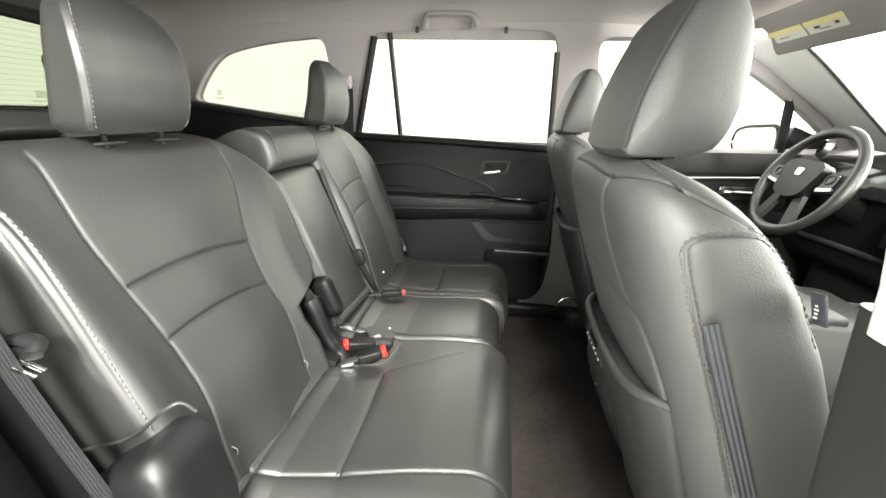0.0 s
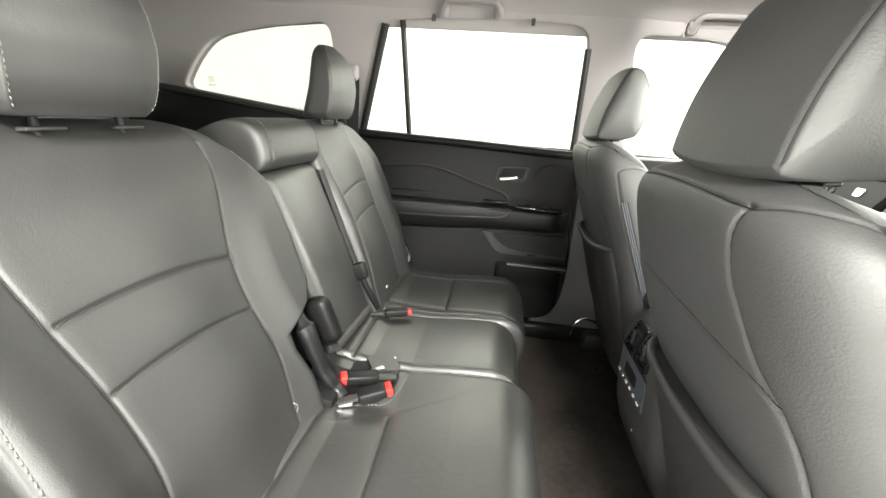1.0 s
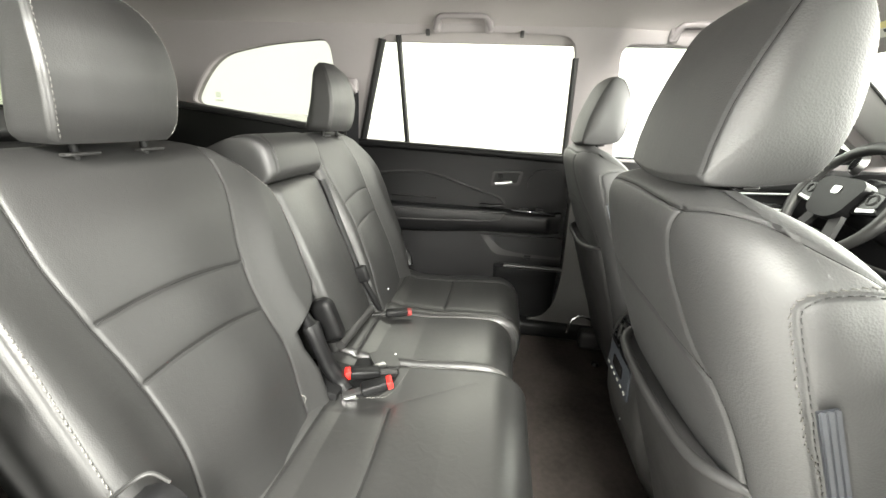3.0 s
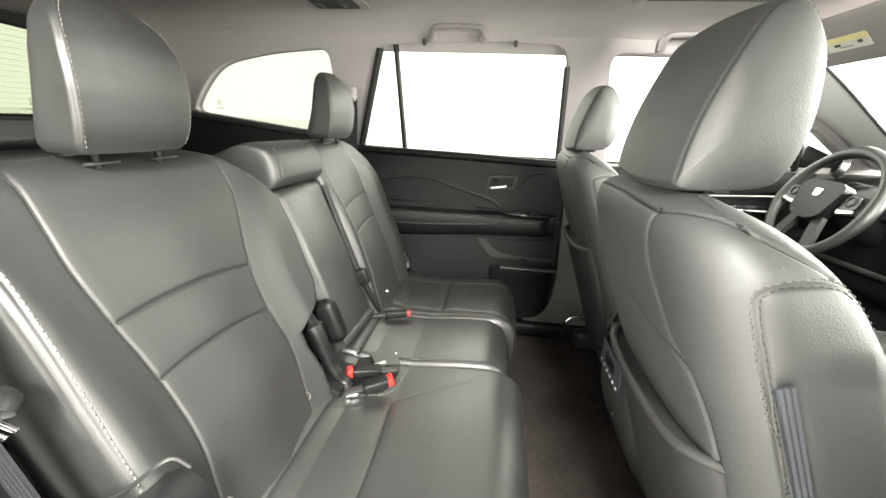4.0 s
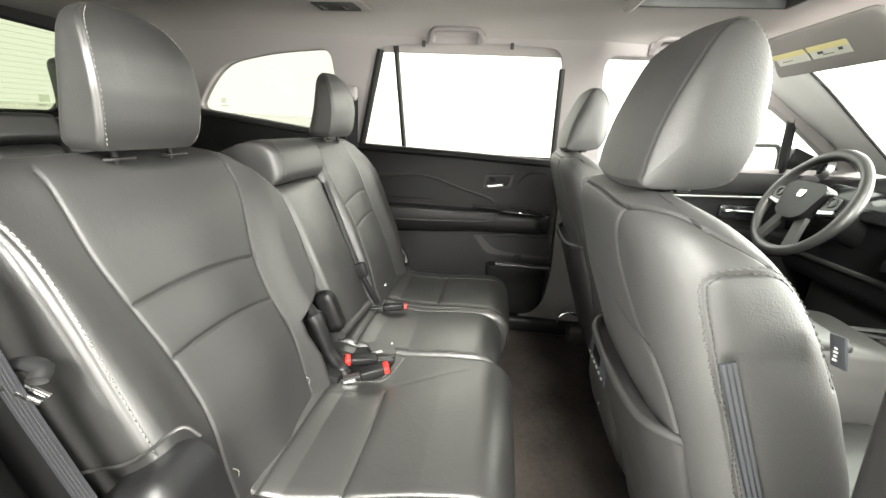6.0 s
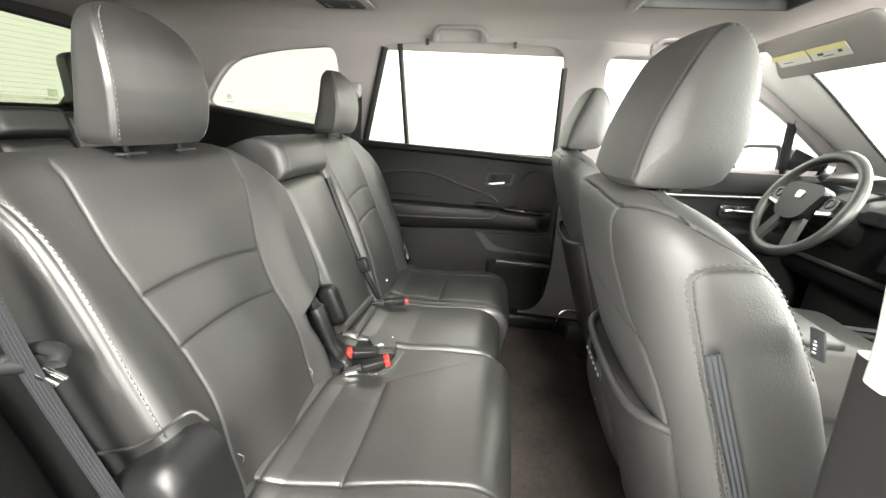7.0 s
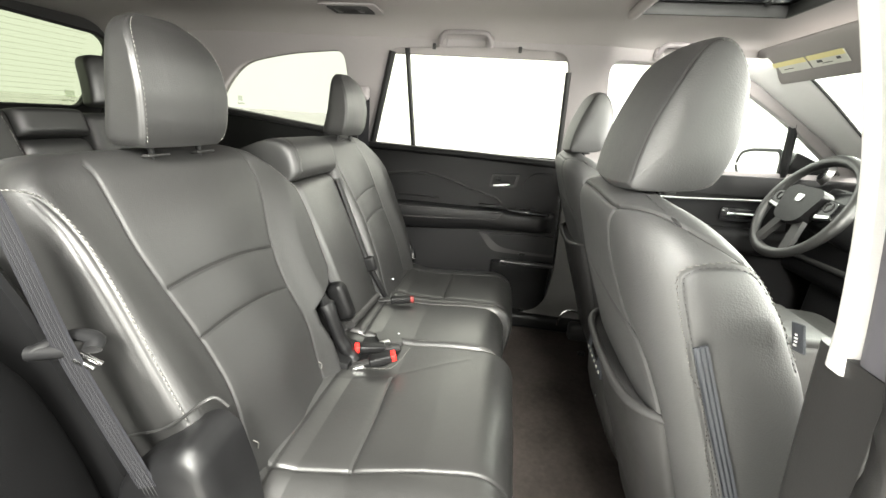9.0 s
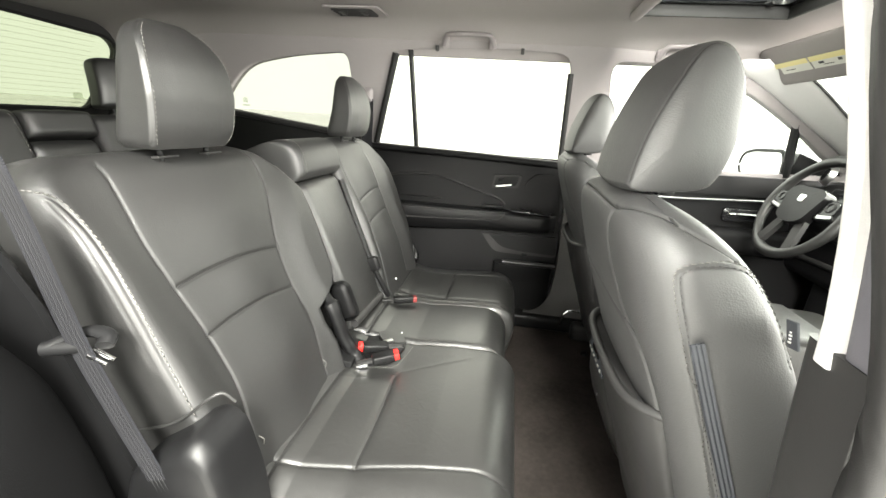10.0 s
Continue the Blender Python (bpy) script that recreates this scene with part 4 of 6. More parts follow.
    sk.groove(shoulder, 0.0030, 0.0026, 0.0)
    sk.groove(arch, 0.0026, 0.0026, 0.0)
    sk.build("backrest", LEATHER_GRAIN_LIT, s)
    for ln_ in (seam_rear, diag, shoulder):
        sk.seam(ln_, s, 0.0006)
    sk.stitches([(x, yc + o * half(z), z) for x, z in ((0.914, 0.770), (0.899, 0.822), (0.882, 0.846), (0.854, 0.862), (0.822, 0.864), (0.800, 0.861), (0.782, 0.857), (0.768, 0.850), (0.765, 0.837), (0.771, 0.810), (0.783, 0.773), (0.798, 0.735), (0.816, 0.694), (0.833, 0.650), (0.854, 0.588), (0.875, 0.53))], s, length=0.0046, gap=0.0028, r=0.0006, zig=0.0006)
    sk.stitches([(x + 0.0005, y, z) for x, y, z in arch], s, "dark_stitching", length=0.005, gap=0.003, r=0.0005, lift=0.0003, material=INK)
    # elastic strip below the side panel's corner
    bm = bmesh.new()
    ribbon(bm, [(0.797, side + o * 0.0005, 0.774), (0.834, side + o * 0.001, 0.685), (0.875, side + o * 0.001, 0.588), (0.919, side + o * 0.001, 0.48)], 0.015, (0, o, 0))
    part("elastic_strip", bm, ZIP_TAPE, s, "ribbed blue-grey elastic strip")
    # map pocket
    rows = []
    for z in np.linspace(0.26, 0.615, 40):
        t = (z - 0.26) / 0.355
        row = []
        for j in range(60):
            a = 2 * math.pi * j / 60
            ca, sa = math.cos(a), math.sin(a)
            y = yc + sgn * (0.011 + 0.164 * math.copysign(abs(sa) ** 0.5, sa))
            x = rear(z) - 0.002 + 0.008 * ((y - yc) / 0.228) ** 4 + 0.030 * ((y - yc) / 0.190) ** 6 + math.copysign(abs(ca) ** 0.6, ca) * (0.012 + 0.012 * t) - 0.004 * math.sin(math.pi * t)
            zz = z + (0.022 * ((y - yc) / 0.198) ** 2 * t)
            row.append((x, y, zz))
        rows.append(row)
    pk = Skin(rows)
    pk.build("map_pocket", PLASTIC_GREY, s, "charcoal map pocket")
    bm = bmesh.new()
    pts = [(rear(0.618) - 0.024 + 0.008 * (k / 0.228) ** 4 + (0.052 * (k / 0.178) ** 7 if k > 0 else 0.045 * (k / 0.168) ** 8), yc + sgn * k, 0.617 + 0.022 * (k / 0.198) ** 2) for k in np.linspace(-0.168, 0.178, 40)]
    tube(bm, pts, 0.0075, n=10)
    part("pocket_lip", bm, PLASTIC_GREY, s, "rolled pocket edge")
    # cushion of the seat
    bm = bmesh.new()
    box(bm, (1.17, yc, 0.34), (0.50, 0.46, 0.15), 0.05, (0, -6, 0), 4)
    part("seat_pad", bm, LEATHER_SMOOTH, s)
    bm = bmesh.new()
    box(bm, (1.20, yc, 0.185), (0.34, 0.40, 0.19), 0.02)
    part("seat_base", bm, PLASTIC, s, "black seat base on its rails")
    # side airbag tag
    bm = bmesh.new()
    box(bm, (0.880, side + o * 0.006, 0.802), (0.003, 0.017, 0.030), 0.001, (-12, -10, 0))
    part("side_tag", bm, ZIP_TAPE, s, "grey fabric tag")
    bm = bmesh.new()
    for k in range(6):
        box(bm, (0.8782, side + o * (0.0030 + 0.0008 * k), 0.811 - k * 0.0034), (0.001, 0.0030 + 0.0012 * (k % 2), 0.0018), 0, (-12, -10, 0))
    part("tag_print", bm, WHITE_MARK, s, "white print on the tag")
    s.location.x += ahead
    return s


front_near = front_seat("front_seat", -0.345, "black leather front passenger seat with grey stitched side panel", -1, 1.7)
front_far = front_seat("front_seat", 0.450, "black leather driver seat facing the steering wheel", -1, 1.0, 0.035)


def front_head(yc, label, ahead=0.0):
    """An egg-shaped cushion: a side profile swept across, with seams where the back panel meets the sides."""
    h = thing("head_restraint", label, "head restraint", (0.79, yc, 0.92), "front head restraints")
    outline_ = [(0.727, 0.926), (0.7305, 0.955), (0.738, 0.990), (0.748, 1.020), (0.760, 1.050), (0.772, 1.076), (0.783, 1.090), (0.797, 1.094), (0.814, 1.086), (0.830, 1.062), (0.838, 1.035),
                (0.841, 0.995), (0.838, 0.965), (0.830, 0.940), (0.816, 0.926), (0.775, 0.919), (0.738, 0.918)]
    P = [(q[0], 0.0, q[2]) for q in smooth_line([(x, 0, z) for x, z in outline_ + outline_[:1]], 180)[:-1]]
    P = np.array(even(P, 240))
    mid = np.array((0.785, 0.0, 1.005))
    dome = [(k, 0.104 + 0.015 * (1 - k ** 3)) for k in np.linspace(0.04, 0.985, 34)]
    lines = [(-y, k) for k, y in dome]
    lines += [(y, 1.0 + 0.085 * (1 - (abs(y) / 0.104) ** 2)) for y in np.linspace(-0.104, 0.104, 60)]
    lines += [(y, k) for k, y in dome[::-1]]
    rows = []
    for y, k in lines:
        rows.append([tuple(mid + (p - mid) * np.array((1 + (k - 1) * (1.3 if k > 1 else 1.0), 0, k)) + np.array((0, yc + y, 0))) for p in P])
    sk = Skin(rows)
    for _ in range(2):
        sk.v[1:-1] = (sk.v[:-2] + 2 * sk.v[1:-1] + sk.v[2:]) / 4
    rear_e = [[(x, yc + sgn * 0.104, z) for x, z in outline_[:8]] for sgn in (-1, 1)]
    front_e = [[(x, yc + sgn * 0.104, z) for x, z in outline_[7:15]] for sgn in (-1, 1)]
    for e in rear_e + front_e:
        sk.groove(e, 0.0022, 0.0022, 0.0)
    sk.rumple(0.0005, 14)
    sk.build("cushion", LEATHER_GRAIN_LIT, h)
    for e in rear_e:
        sk.seam(e, h, 0.0005)
    for e in front_e:
        sk.stitches([(x - 0.003, y, z) for x, y, z in e], h, r=0.0005, length=0.0035, gap=0.0025)
    posts(h, 0.778, yc, 0.905, 0.95, 0.12)
    h.location.x += ahead
    return h


front_head(-0.345, "grained black leather head restraint on the passenger seat, in a lit tone")
front_head(0.445, "grained black leather head restraint on the driver seat, in a lit tone", 0.035)

# ---- far rear door ----
door = thing("door_1", "black rear door trim with armrest, chrome handle and pocket", "car door", (0.40, 0.79, 0.45), kind="structure")
DY = 0.775
outline = [(-0.06, 0.17), (0.66, 0.16), (0.80, 0.17), (0.835, 0.30), (0.815, 0.55), (0.80, 0.835), (-0.06, 0.866)]
part("panel", sheet(rounded(outline, [0.02, 0.02, 0.05, 0.05, 0.05, 0.02, 0.02]), [], lambda x, z: (x, DY, z), (0, 0.05, 0)), SOFT_TRIM, door)
bm = bmesh.new()
tube(bm, [(-0.06, DY - 0.004, 0.862), (0.40, DY - 0.004, 0.852), (0.80, DY - 0.004, 0.838)], 0.016, n=10)
part("belt_roll", bm, SOFT_TRIM, door)
# raised upper panel with its swooping lower edge
up = [(-0.05, 0.845), (0.79, 0.825), (0.792, 0.66)] + [(x, z) for x, _, z in smooth_line([(0.571, 0, 0.663), (0.534, 0, 0.682), (0.409, 0, 0.716), (0.293, 0, 0.752), (0.17, 0, 0.760), (-0.05, 0, 0.735)], 24)]
part("upper_trim", sheet(up, [], lambda x, z: (x, DY - 0.012 + 0.010 * step(0.80, 0.845, z), z), (0, 0.02, 0)), SOFT_TRIM, door)
bm = bmesh.new()
tube(bm, [(x, DY - 0.010, z) for x, _, z in smooth_line([(0.571, 0, 0.652), (0.534, 0, 0.679), (0.409, 0, 0.714), (0.293, 0, 0.750), (0.17, 0, 0.758), (-0.05, 0, 0.733)], 24)], 0.006, n=8)
part("piping", bm, PLASTIC_GREY, door, "charcoal trim piping")
# armrest
rows = []
for x in np.linspace(-0.05, 0.80, 60):
    t = step(0.60, 0.50, x)
    y_in = 0.705 + 0.012 * t + 0.05 * step(0.74, 0.80, x)
    zt = 0.628 - 0.022 * step(0.1, -0.1, x)
    zb = 0.505 + 0.035 * step(0.1, 0.7, x)
    row = []
    for j in range(40):
        a = 2 * math.pi * j / 40
        ca, sa = math.cos(a), math.sin(a)
        y = (y_in + 0.80) / 2 - (0.80 - y_in) / 2 * math.copysign(abs(ca) ** 0.5, ca)
        z = (zt + zb) / 2 + (zt - zb) / 2 * math.copysign(abs(sa) ** 0.55, sa)
        if y < 0.75 and z < 0.57:
            y += 0.6 * (0.57 - z) * 0.8
        row.append((x, y, z))
    rows.append(row)
ask = Skin(rows)
ask.groove([(-0.04, 0.722, 0.572), (0.3, 0.718, 0.578), (0.54, 0.715, 0.588), (0.575, 0.72, 0.612), (0.58, 0.74, 0.63)], 0.006, 0.004, 0.001)
ask.build("armrest", SOFT_TRIM, door, "padded black armrest")
# Piping tubes coloured lighter than the trim to draw the armrest's edge highlights.
for pts in ([(-0.045, 0.708, 0.612), (0.143, 0.710, 0.619), (0.34, 0.711, 0.624), (0.51, 0.712, 0.628), (0.575, 0.716, 0.630)], [(-0.04, 0.712, 0.560), (0.144, 0.710, 0.564), (0.343, 0.710, 0.574), (0.530, 0.710, 0.588), (0.566, 0.710, 0.606), (0.580, 0.715, 0.628)]):
    L_, N_ = ask.snap(pts, 40)
    bm = bmesh.new()
    tube(bm, list(L_), 0.0032, n=8)
    part("piping", bm, PLASTIC_GREY, door, "charcoal armrest piping, lighter as an edge highlight")
bm = bmesh.new()
box(bm, (0.685, 0.735, 0.632), (0.175, 0.045, 0.008), 0.003, (0, 3, 0))
part("switch_panel", bm, GLOSS, door, "glossy black window switch panel")
for sx in (0.65, 0.71):
    bm = bmesh.new()
    box(bm, (sx, 0.733, 0.639), (0.030, 0.018, 0.010), 0.003, (0, 12, 0))
    part("window_switch", bm, PLASTIC, door)
bm = bmesh.new()
box(bm, (0.19, 0.772, 0.652), (0.19, 0.012, 0.007), 0.003)
part("ledge", bm, PLASTIC, door)
bm = bmesh.new()
box(bm, (0.52, 0.758, 0.640), (0.10, 0.02, 0.012), 0.004)
part("ledge", bm, PLASTIC, door)
hb = sheet(rounded([(0.506, 0.722), (0.622, 0.730), (0.634, 0.786), (0.516, 0.780)], 0.012), [rounded([(0.515, 0.729), (0.612, 0.737), (0.622, 0.779), (0.524, 0.773)], 0.010)], lambda x, z: (x, DY - 0.024, z), (0, 0.020, 0))
hand = part("handle_bezel", hb, PLASTIC_GREY, door, "charcoal plastic handle surround")
part("cup", sheet(rounded([(0.513, 0.727), (0.614, 0.735), (0.624, 0.781), (0.522, 0.775)], 0.010), [], lambda x, z: (x, DY - 0.0165, z), (0, 0.003, 0)), PLASTIC, door)
bm = bmesh.new()
box(bm, (0.558, DY - 0.030, 0.737), (0.074, 0.012, 0.015), 0.005, (0, -8, 0), 3)
part("door_handle", bm, CHROME, door, "chrome inner door handle")
bm = bmesh.new()
box(bm, (0.545, DY - 0.028, 0.762), (0.022, 0.010, 0.014), 0.003)
part("lock_switch", bm, PLASTIC, door)
padline = rounded([(0.684, 0.665), (0.799, 0.675), (0.790, 0.765), (0.768, 0.798), (0.690, 0.796), (0.652, 0.755), (0.655, 0.725)], 0.022)
part("pull_pad", sheet(padline, [], lambda x, z: (x, DY - 0.020, z), (0, 0.012, 0)), SOFT_TRIM, door)
# lower pocket with its lip
pk = rounded([(0.482, 0.512), (0.815, 0.524), (0.828, 0.428), (0.62, 0.428), (0.545, 0.430)], [0.004, 0.01, 0.02, 0.05, 0.03])
part("pocket_trim", sheet(pk, [], lambda x, z: (x, DY - 0.010, z), (0, 0.012, 0)), PLASTIC_GREY, door, "charcoal lower trim plate")
pk = rounded([(0.515, 0.512), (0.812, 0.523), (0.824, 0.440), (0.64, 0.446), (0.572, 0.458)], [0.004, 0.01, 0.02, 0.06, 0.03])
part("pocket_panel", sheet(pk, [], lambda x, z: (x, DY - 0.015, z), (0, 0.008, 0)), SOFT_TRIM, door)
rows = []
for z in np.linspace(0.175, 0.392, 24):
    w0, w1 = 0.55 + 0.06 * step(0.3, 0.175, z), 0.812
    row = []
    for j in range(36):
        a = 2 * math.pi * j / 36
        ca, sa = math.cos(a), math.sin(a)
        x = (w0 + w1) / 2 + (w1 - w0) / 2 * math.copysign(abs(sa) ** 0.35, sa)
        y = 0.755 - 0.030 * math.copysign(abs(ca) ** 0.5, ca) - 0.012 * step(0.30, 0.39, z)
        row.append((x, y, z))
    rows.append(row)
Skin(rows).build("map_pocket", PLASTIC, door, "black moulded door pocket")
bm = bmesh.new()
tube(bm, [(x, 0.712, 0.404) for x in np.linspace(0.590, 0.822, 12)], 0.010, n=10)
part("pocket_lip", bm, PLASTIC_GREY, door, "charcoal pocket lip")
bm = bmesh.new()
box(bm, (0.685, 0.755, 0.432), (0.03, 0.015, 0.014), 0.004)
part("latch_cap", bm, PLASTIC, door)

# pillar foot, sill and far front door
bm = sheet(rounded([(0.70, 0.155), (0.72, 0.170), (0.775, 0.188), (0.818, 0.25), (0.836, 0.38), (0.830, 0.58), (0.822, 0.842), (0.94, 0.845), (0.95, 0.60), (1.05, 0.30), (1.05, 0.155)], [0.004, 0.01, 0.05, 0.08, 0.1, 0.1, 0.01, 0.01, 0.1, 0.05, 0.01]), [], lambda x, z: (x, 0.752 - 0.03 * step(0.40, 0.17, z), z), (0, 0.07, 0))
tagged(part("pillar_foot_left", bm, CHARCOAL_LIT), "charcoal lower pillar trim between the doors, in a lit tone", "pillar trim", kind="structure")
bm = bmesh.new()
box(bm, (0.60, 0.745, 0.128), (1.04, 0.10, 0.070), 0.02, segs=3)
tagged(part("sill_left", bm, PLASTIC), "black plastic door sill trim", "sill", kind="structure")
bm = bmesh.new()
box(bm, (0.975, 0.680, 0.125), (0.10, 0.06, 0.08), 0.02, segs=4)
tagged(part("rail_cover", bm, PLASTIC_GREY), "charcoal seat rail cover on the carpet", "rail cover", kind="structure")
bm = bmesh.new()
tube(bm, smooth_line([(0.872, 0.665, 0.150), (0.878, 0.668, 0.185), (0.888, 0.670, 0.210), (0.913, 0.672, 0.226), (0.950, 0.672, 0.222), (0.98, 0.672, 0.20)], 18), 0.005, n=8)
tagged(part("seat_rail", bm, CHROME), "bright metal end of the seat rail", "seat rail", kind="structure")

fd = thing("door_2", "black front door trim with a silver strip and chrome handle", "car door", (1.45, 0.79, 0.45), kind="structure")
part("panel", sheet(rounded([(0.945, 0.17), (1.95, 0.17), (1.95, 0.86), (0.945, 0.842)], 0.03), [], lambda x, z: (x, DY, z), (0, 0.05, 0)), SOFT_TRIM, fd)
part("upper_trim", sheet([(0.95, 0.765), (1.93, 0.785), (1.93, 0.86), (0.95, 0.842)], [], lambda x, z: (x, DY - 0.014, z), (0, 0.012, 0)), SOFT_TRIM, fd)
bm = bmesh.new()
tube(bm, [(0.96, DY - 0.018, 0.742), (1.3, DY - 0.020, 0.750), (1.75, DY - 0.018, 0.772)], 0.0045, n=8)
part("trim_strip", bm, SILVER, fd, "satin silver trim strip")
bm = bmesh.new()
box(bm, (1.52, DY - 0.012, 0.700), (0.14, 0.012, 0.055), 0.012)
part("handle_cup", bm, GLOSS, fd)
bm = bmesh.new()
tube(bm, smooth_line([(1.470, DY - 0.020, 0.698), (1.482, DY - 0.032, 0.706), (1.58, DY - 0.030, 0.706)], 10), 0.006, n=8)
part("door_handle", bm, CHROME, fd, "chrome inner door handle")
bm = bmesh.new()
box(bm, (1.42, 0.735, 0.60), (0.62, 0.10, 0.10), 0.03, segs=4)
part("armrest", bm, SOFT_TRIM, fd)

# ---- dashboard, steering wheel, console ----
dash = thing("dashboard", "black dashboard with instrument hood and vents", "dashboard", (1.95, 0, 0.60))
rows = []
for y in np.linspace(-0.78, 0.78, 60):
    hood = 0.045 * bell(y - 0.47, 0.17)
    row = []
    for x, z in rounded([(1.74, 0.50), (1.70, 0.74), (1.78, 0.845 + hood), (2.12, 0.87), (2.20, 0.80), (2.20, 0.42), (1.95, 0.42)], 0.035, 5):
        row.append((x, y, z))
    rows.append(row)
Skin(rows).build("body", SOFT_TRIM, dash)
bm = bmesh.new()
box(bm, (1.705, 0.47, 0.80), (0.02, 0.30, 0.10), 0.01, (0, 20, 0))
part("instrument_panel", bm, GLOSS, dash, "dark instrument panel")
bm = bmesh.new()
bmesh.ops.create_cone(bm, cap_ends=True, segments=28, radius1=0.036, radius2=0.030, depth=0.02)
bmesh.ops.transform(bm, matrix=pose(1.735, 0.70, 0.885, 0, -70, -20), verts=bm.verts[:])
vent_ring = part("air_vent", bm, SILVER, dash, "round vent with a silver ring")
bm = bmesh.new()
bmesh.ops.create_cone(bm, cap_ends=True, segments=24, radius1=0.024, radius2=0.024, depth=0.006)
bmesh.ops.transform(bm, matrix=pose(1.724, 0.697, 0.889, 0, -70, -20), verts=bm.verts[:])
part("air_vent", bm, GLOSS, dash)
bm = bmesh.new()
box(bm, (1.70, 0.20, 0.70), (0.03, 0.22, 0.14), 0.01, (0, 10, 0))
part("centre_stack", bm, GLOSS, dash)
bm = bmesh.new()
box(bm, (1.88, 0.47, 0.35), (0.20, 0.40, 0.30), 0.03)
part("knee_panel", bm, PLASTIC, dash)

sw = thing("steering_wheel", "black leather three-spoke steering wheel with a chrome badge", "steering wheel", (1.545, 0.47, 0.79))
def wpt(across, up_, out=0.0):
    u = Vector((0.41, 0, 0.912))
    n = Vector((-0.912, 0, 0.41))
    return Vector((1.545, 0.47, 0.79)) + Vector((0, 1, 0)) * across + u * up_ + n * out


bm = bmesh.new()
tube(bm, [wpt(0.170 * math.cos(a), 0.170 * math.sin(a)) for a in np.linspace(0, 2 * math.pi, 73)[:-1]], [0.0165 + 0.002 * math.cos(4 * a) for a in np.linspace(0, 2 * math.pi, 73)[:-1]], n=14, closed=True)
part("rim", bm, LEATHER_SMOOTH, sw, "black leather rim")


def wsheet(pts, r, out, thick, n=5):
    N = Vector((-0.912, 0, 0.41))
    return sheet(rounded(pts, r, n), [], lambda a, b: wpt(a, b, out), tuple(N * thick))


part("airbag_cover", wsheet([(-0.085, 0.045), (-0.06, 0.062), (0.06, 0.062), (0.085, 0.045), (0.062, -0.045), (0.03, -0.062), (-0.03, -0.062), (-0.062, -0.045)], 0.02, -0.005, 0.035), SOFT_TRIM, sw, "black airbag cover")
for sx in (-1, 1):
    part("spoke", wsheet([(sx * 0.06, 0.045), (sx * 0.165, 0.035), (sx * 0.165, -0.015), (sx * 0.07, -0.030)], 0.012, -0.008, 0.018), PLASTIC, sw)
    part("button_pad", wsheet([(sx * 0.085, 0.040), (sx * 0.138, 0.034), (sx * 0.140, -0.006), (sx * 0.088, -0.014)], 0.012, 0.010, 0.006), GLOSS, sw, "glossy black button pad")
    part("button_trim", wsheet([(sx * 0.086, -0.012), (sx * 0.138, -0.005), (sx * 0.142, -0.014), (sx * 0.090, -0.024)], 0.003, 0.010, 0.006), SILVER, sw, "silver button trim")
    bm = bmesh.new()
    tube(bm, [wpt(sx * (0.112) + 0.014 * math.cos(a), 0.017 + 0.014 * math.sin(a), 0.017) for a in np.linspace(0, 2 * math.pi, 20)[:-1]], 0.003, n=6, closed=True)
    part("button_ring", bm, PLASTIC_GREY, sw)
    part("lower_spoke", wsheet([(sx * 0.026, -0.048), (sx * 0.058, -0.036), (sx * 0.088, -0.138), (sx * 0.058, -0.156)], 0.010, -0.006, 0.016), PLASTIC_GREY, sw, "dark grey lower spoke")
N_ = Vector((-0.912, 0, 0.41))
bm = sheet(rounded([(-0.016, 0.034), (0.016, 0.034), (0.012, 0.010), (-0.012, 0.010)], 0.006), [], lambda a, b: wpt(a, b, 0.030), tuple(N_ * 0.003))
part("badge", bm, CHROME, sw, "small chrome badge")
bm = bmesh.new()
tube(bm, [(1.57, 0.47, 0.78), (1.74, 0.47, 0.70)], 0.05, n=16)
part("column", bm, PLASTIC, sw, "black column shroud")

# ---- belts, buckles and fittings ----
def belt(name, pts, width, label, face=(0, 1, 0)):
    b = thing(name, label, "seat belt", tuple(pts[0]))
    L = smooth_line(pts, 40)
    fx = Vector(face)
    bm = bmesh.new()
    rows_ = []
    for i, p in enumerate(L):
        a, c = L[max(i - 1, 0)], L[min(i + 1, len(L) - 1)]
        d = Vector(c - a).normalized()
        w = d.cross(fx).normalized()
        nn = w.cross(d).normalized()
        prof_ = [(-0.5, 0.0012), (-0.30, 0.0006), (-0.28, 0.0015), (0.0, 0.0008), (0.28, 0.0015), (0.30, 0.0006), (0.5, 0.0012), (0.5, -0.0012), (-0.5, -0.0012)]
        rows_.append([tuple(Vector(p) + w * width * k + nn * h) for k, h in prof_])
    Skin(rows_).build("webbing", WEBBING, b, "woven grey-black webbing")
    for k in (-0.30, -0.10, 0.10, 0.30):
        bm = bmesh.new()
        tube(bm, [Vector(r[3]) + (Vector(r[6]) - Vector(r[0])) * k for r in rows_], 0.0024, n=6)
        part("woven_stripe", bm, RUBBER, b, "dark woven stripe")
    return b


rb = belt("seat_belt", [(0.02, -0.685, 1.16), (0.055, -0.672, 0.95), (0.072, -0.664, 0.84), (0.092, -0.657, 0.71), (0.125, -0.653, 0.60), (0.175, -0.650, 0.46), (0.20, -0.65, 0.36)], 0.031, "charcoal rear seat belt hanging beside the outer seat")

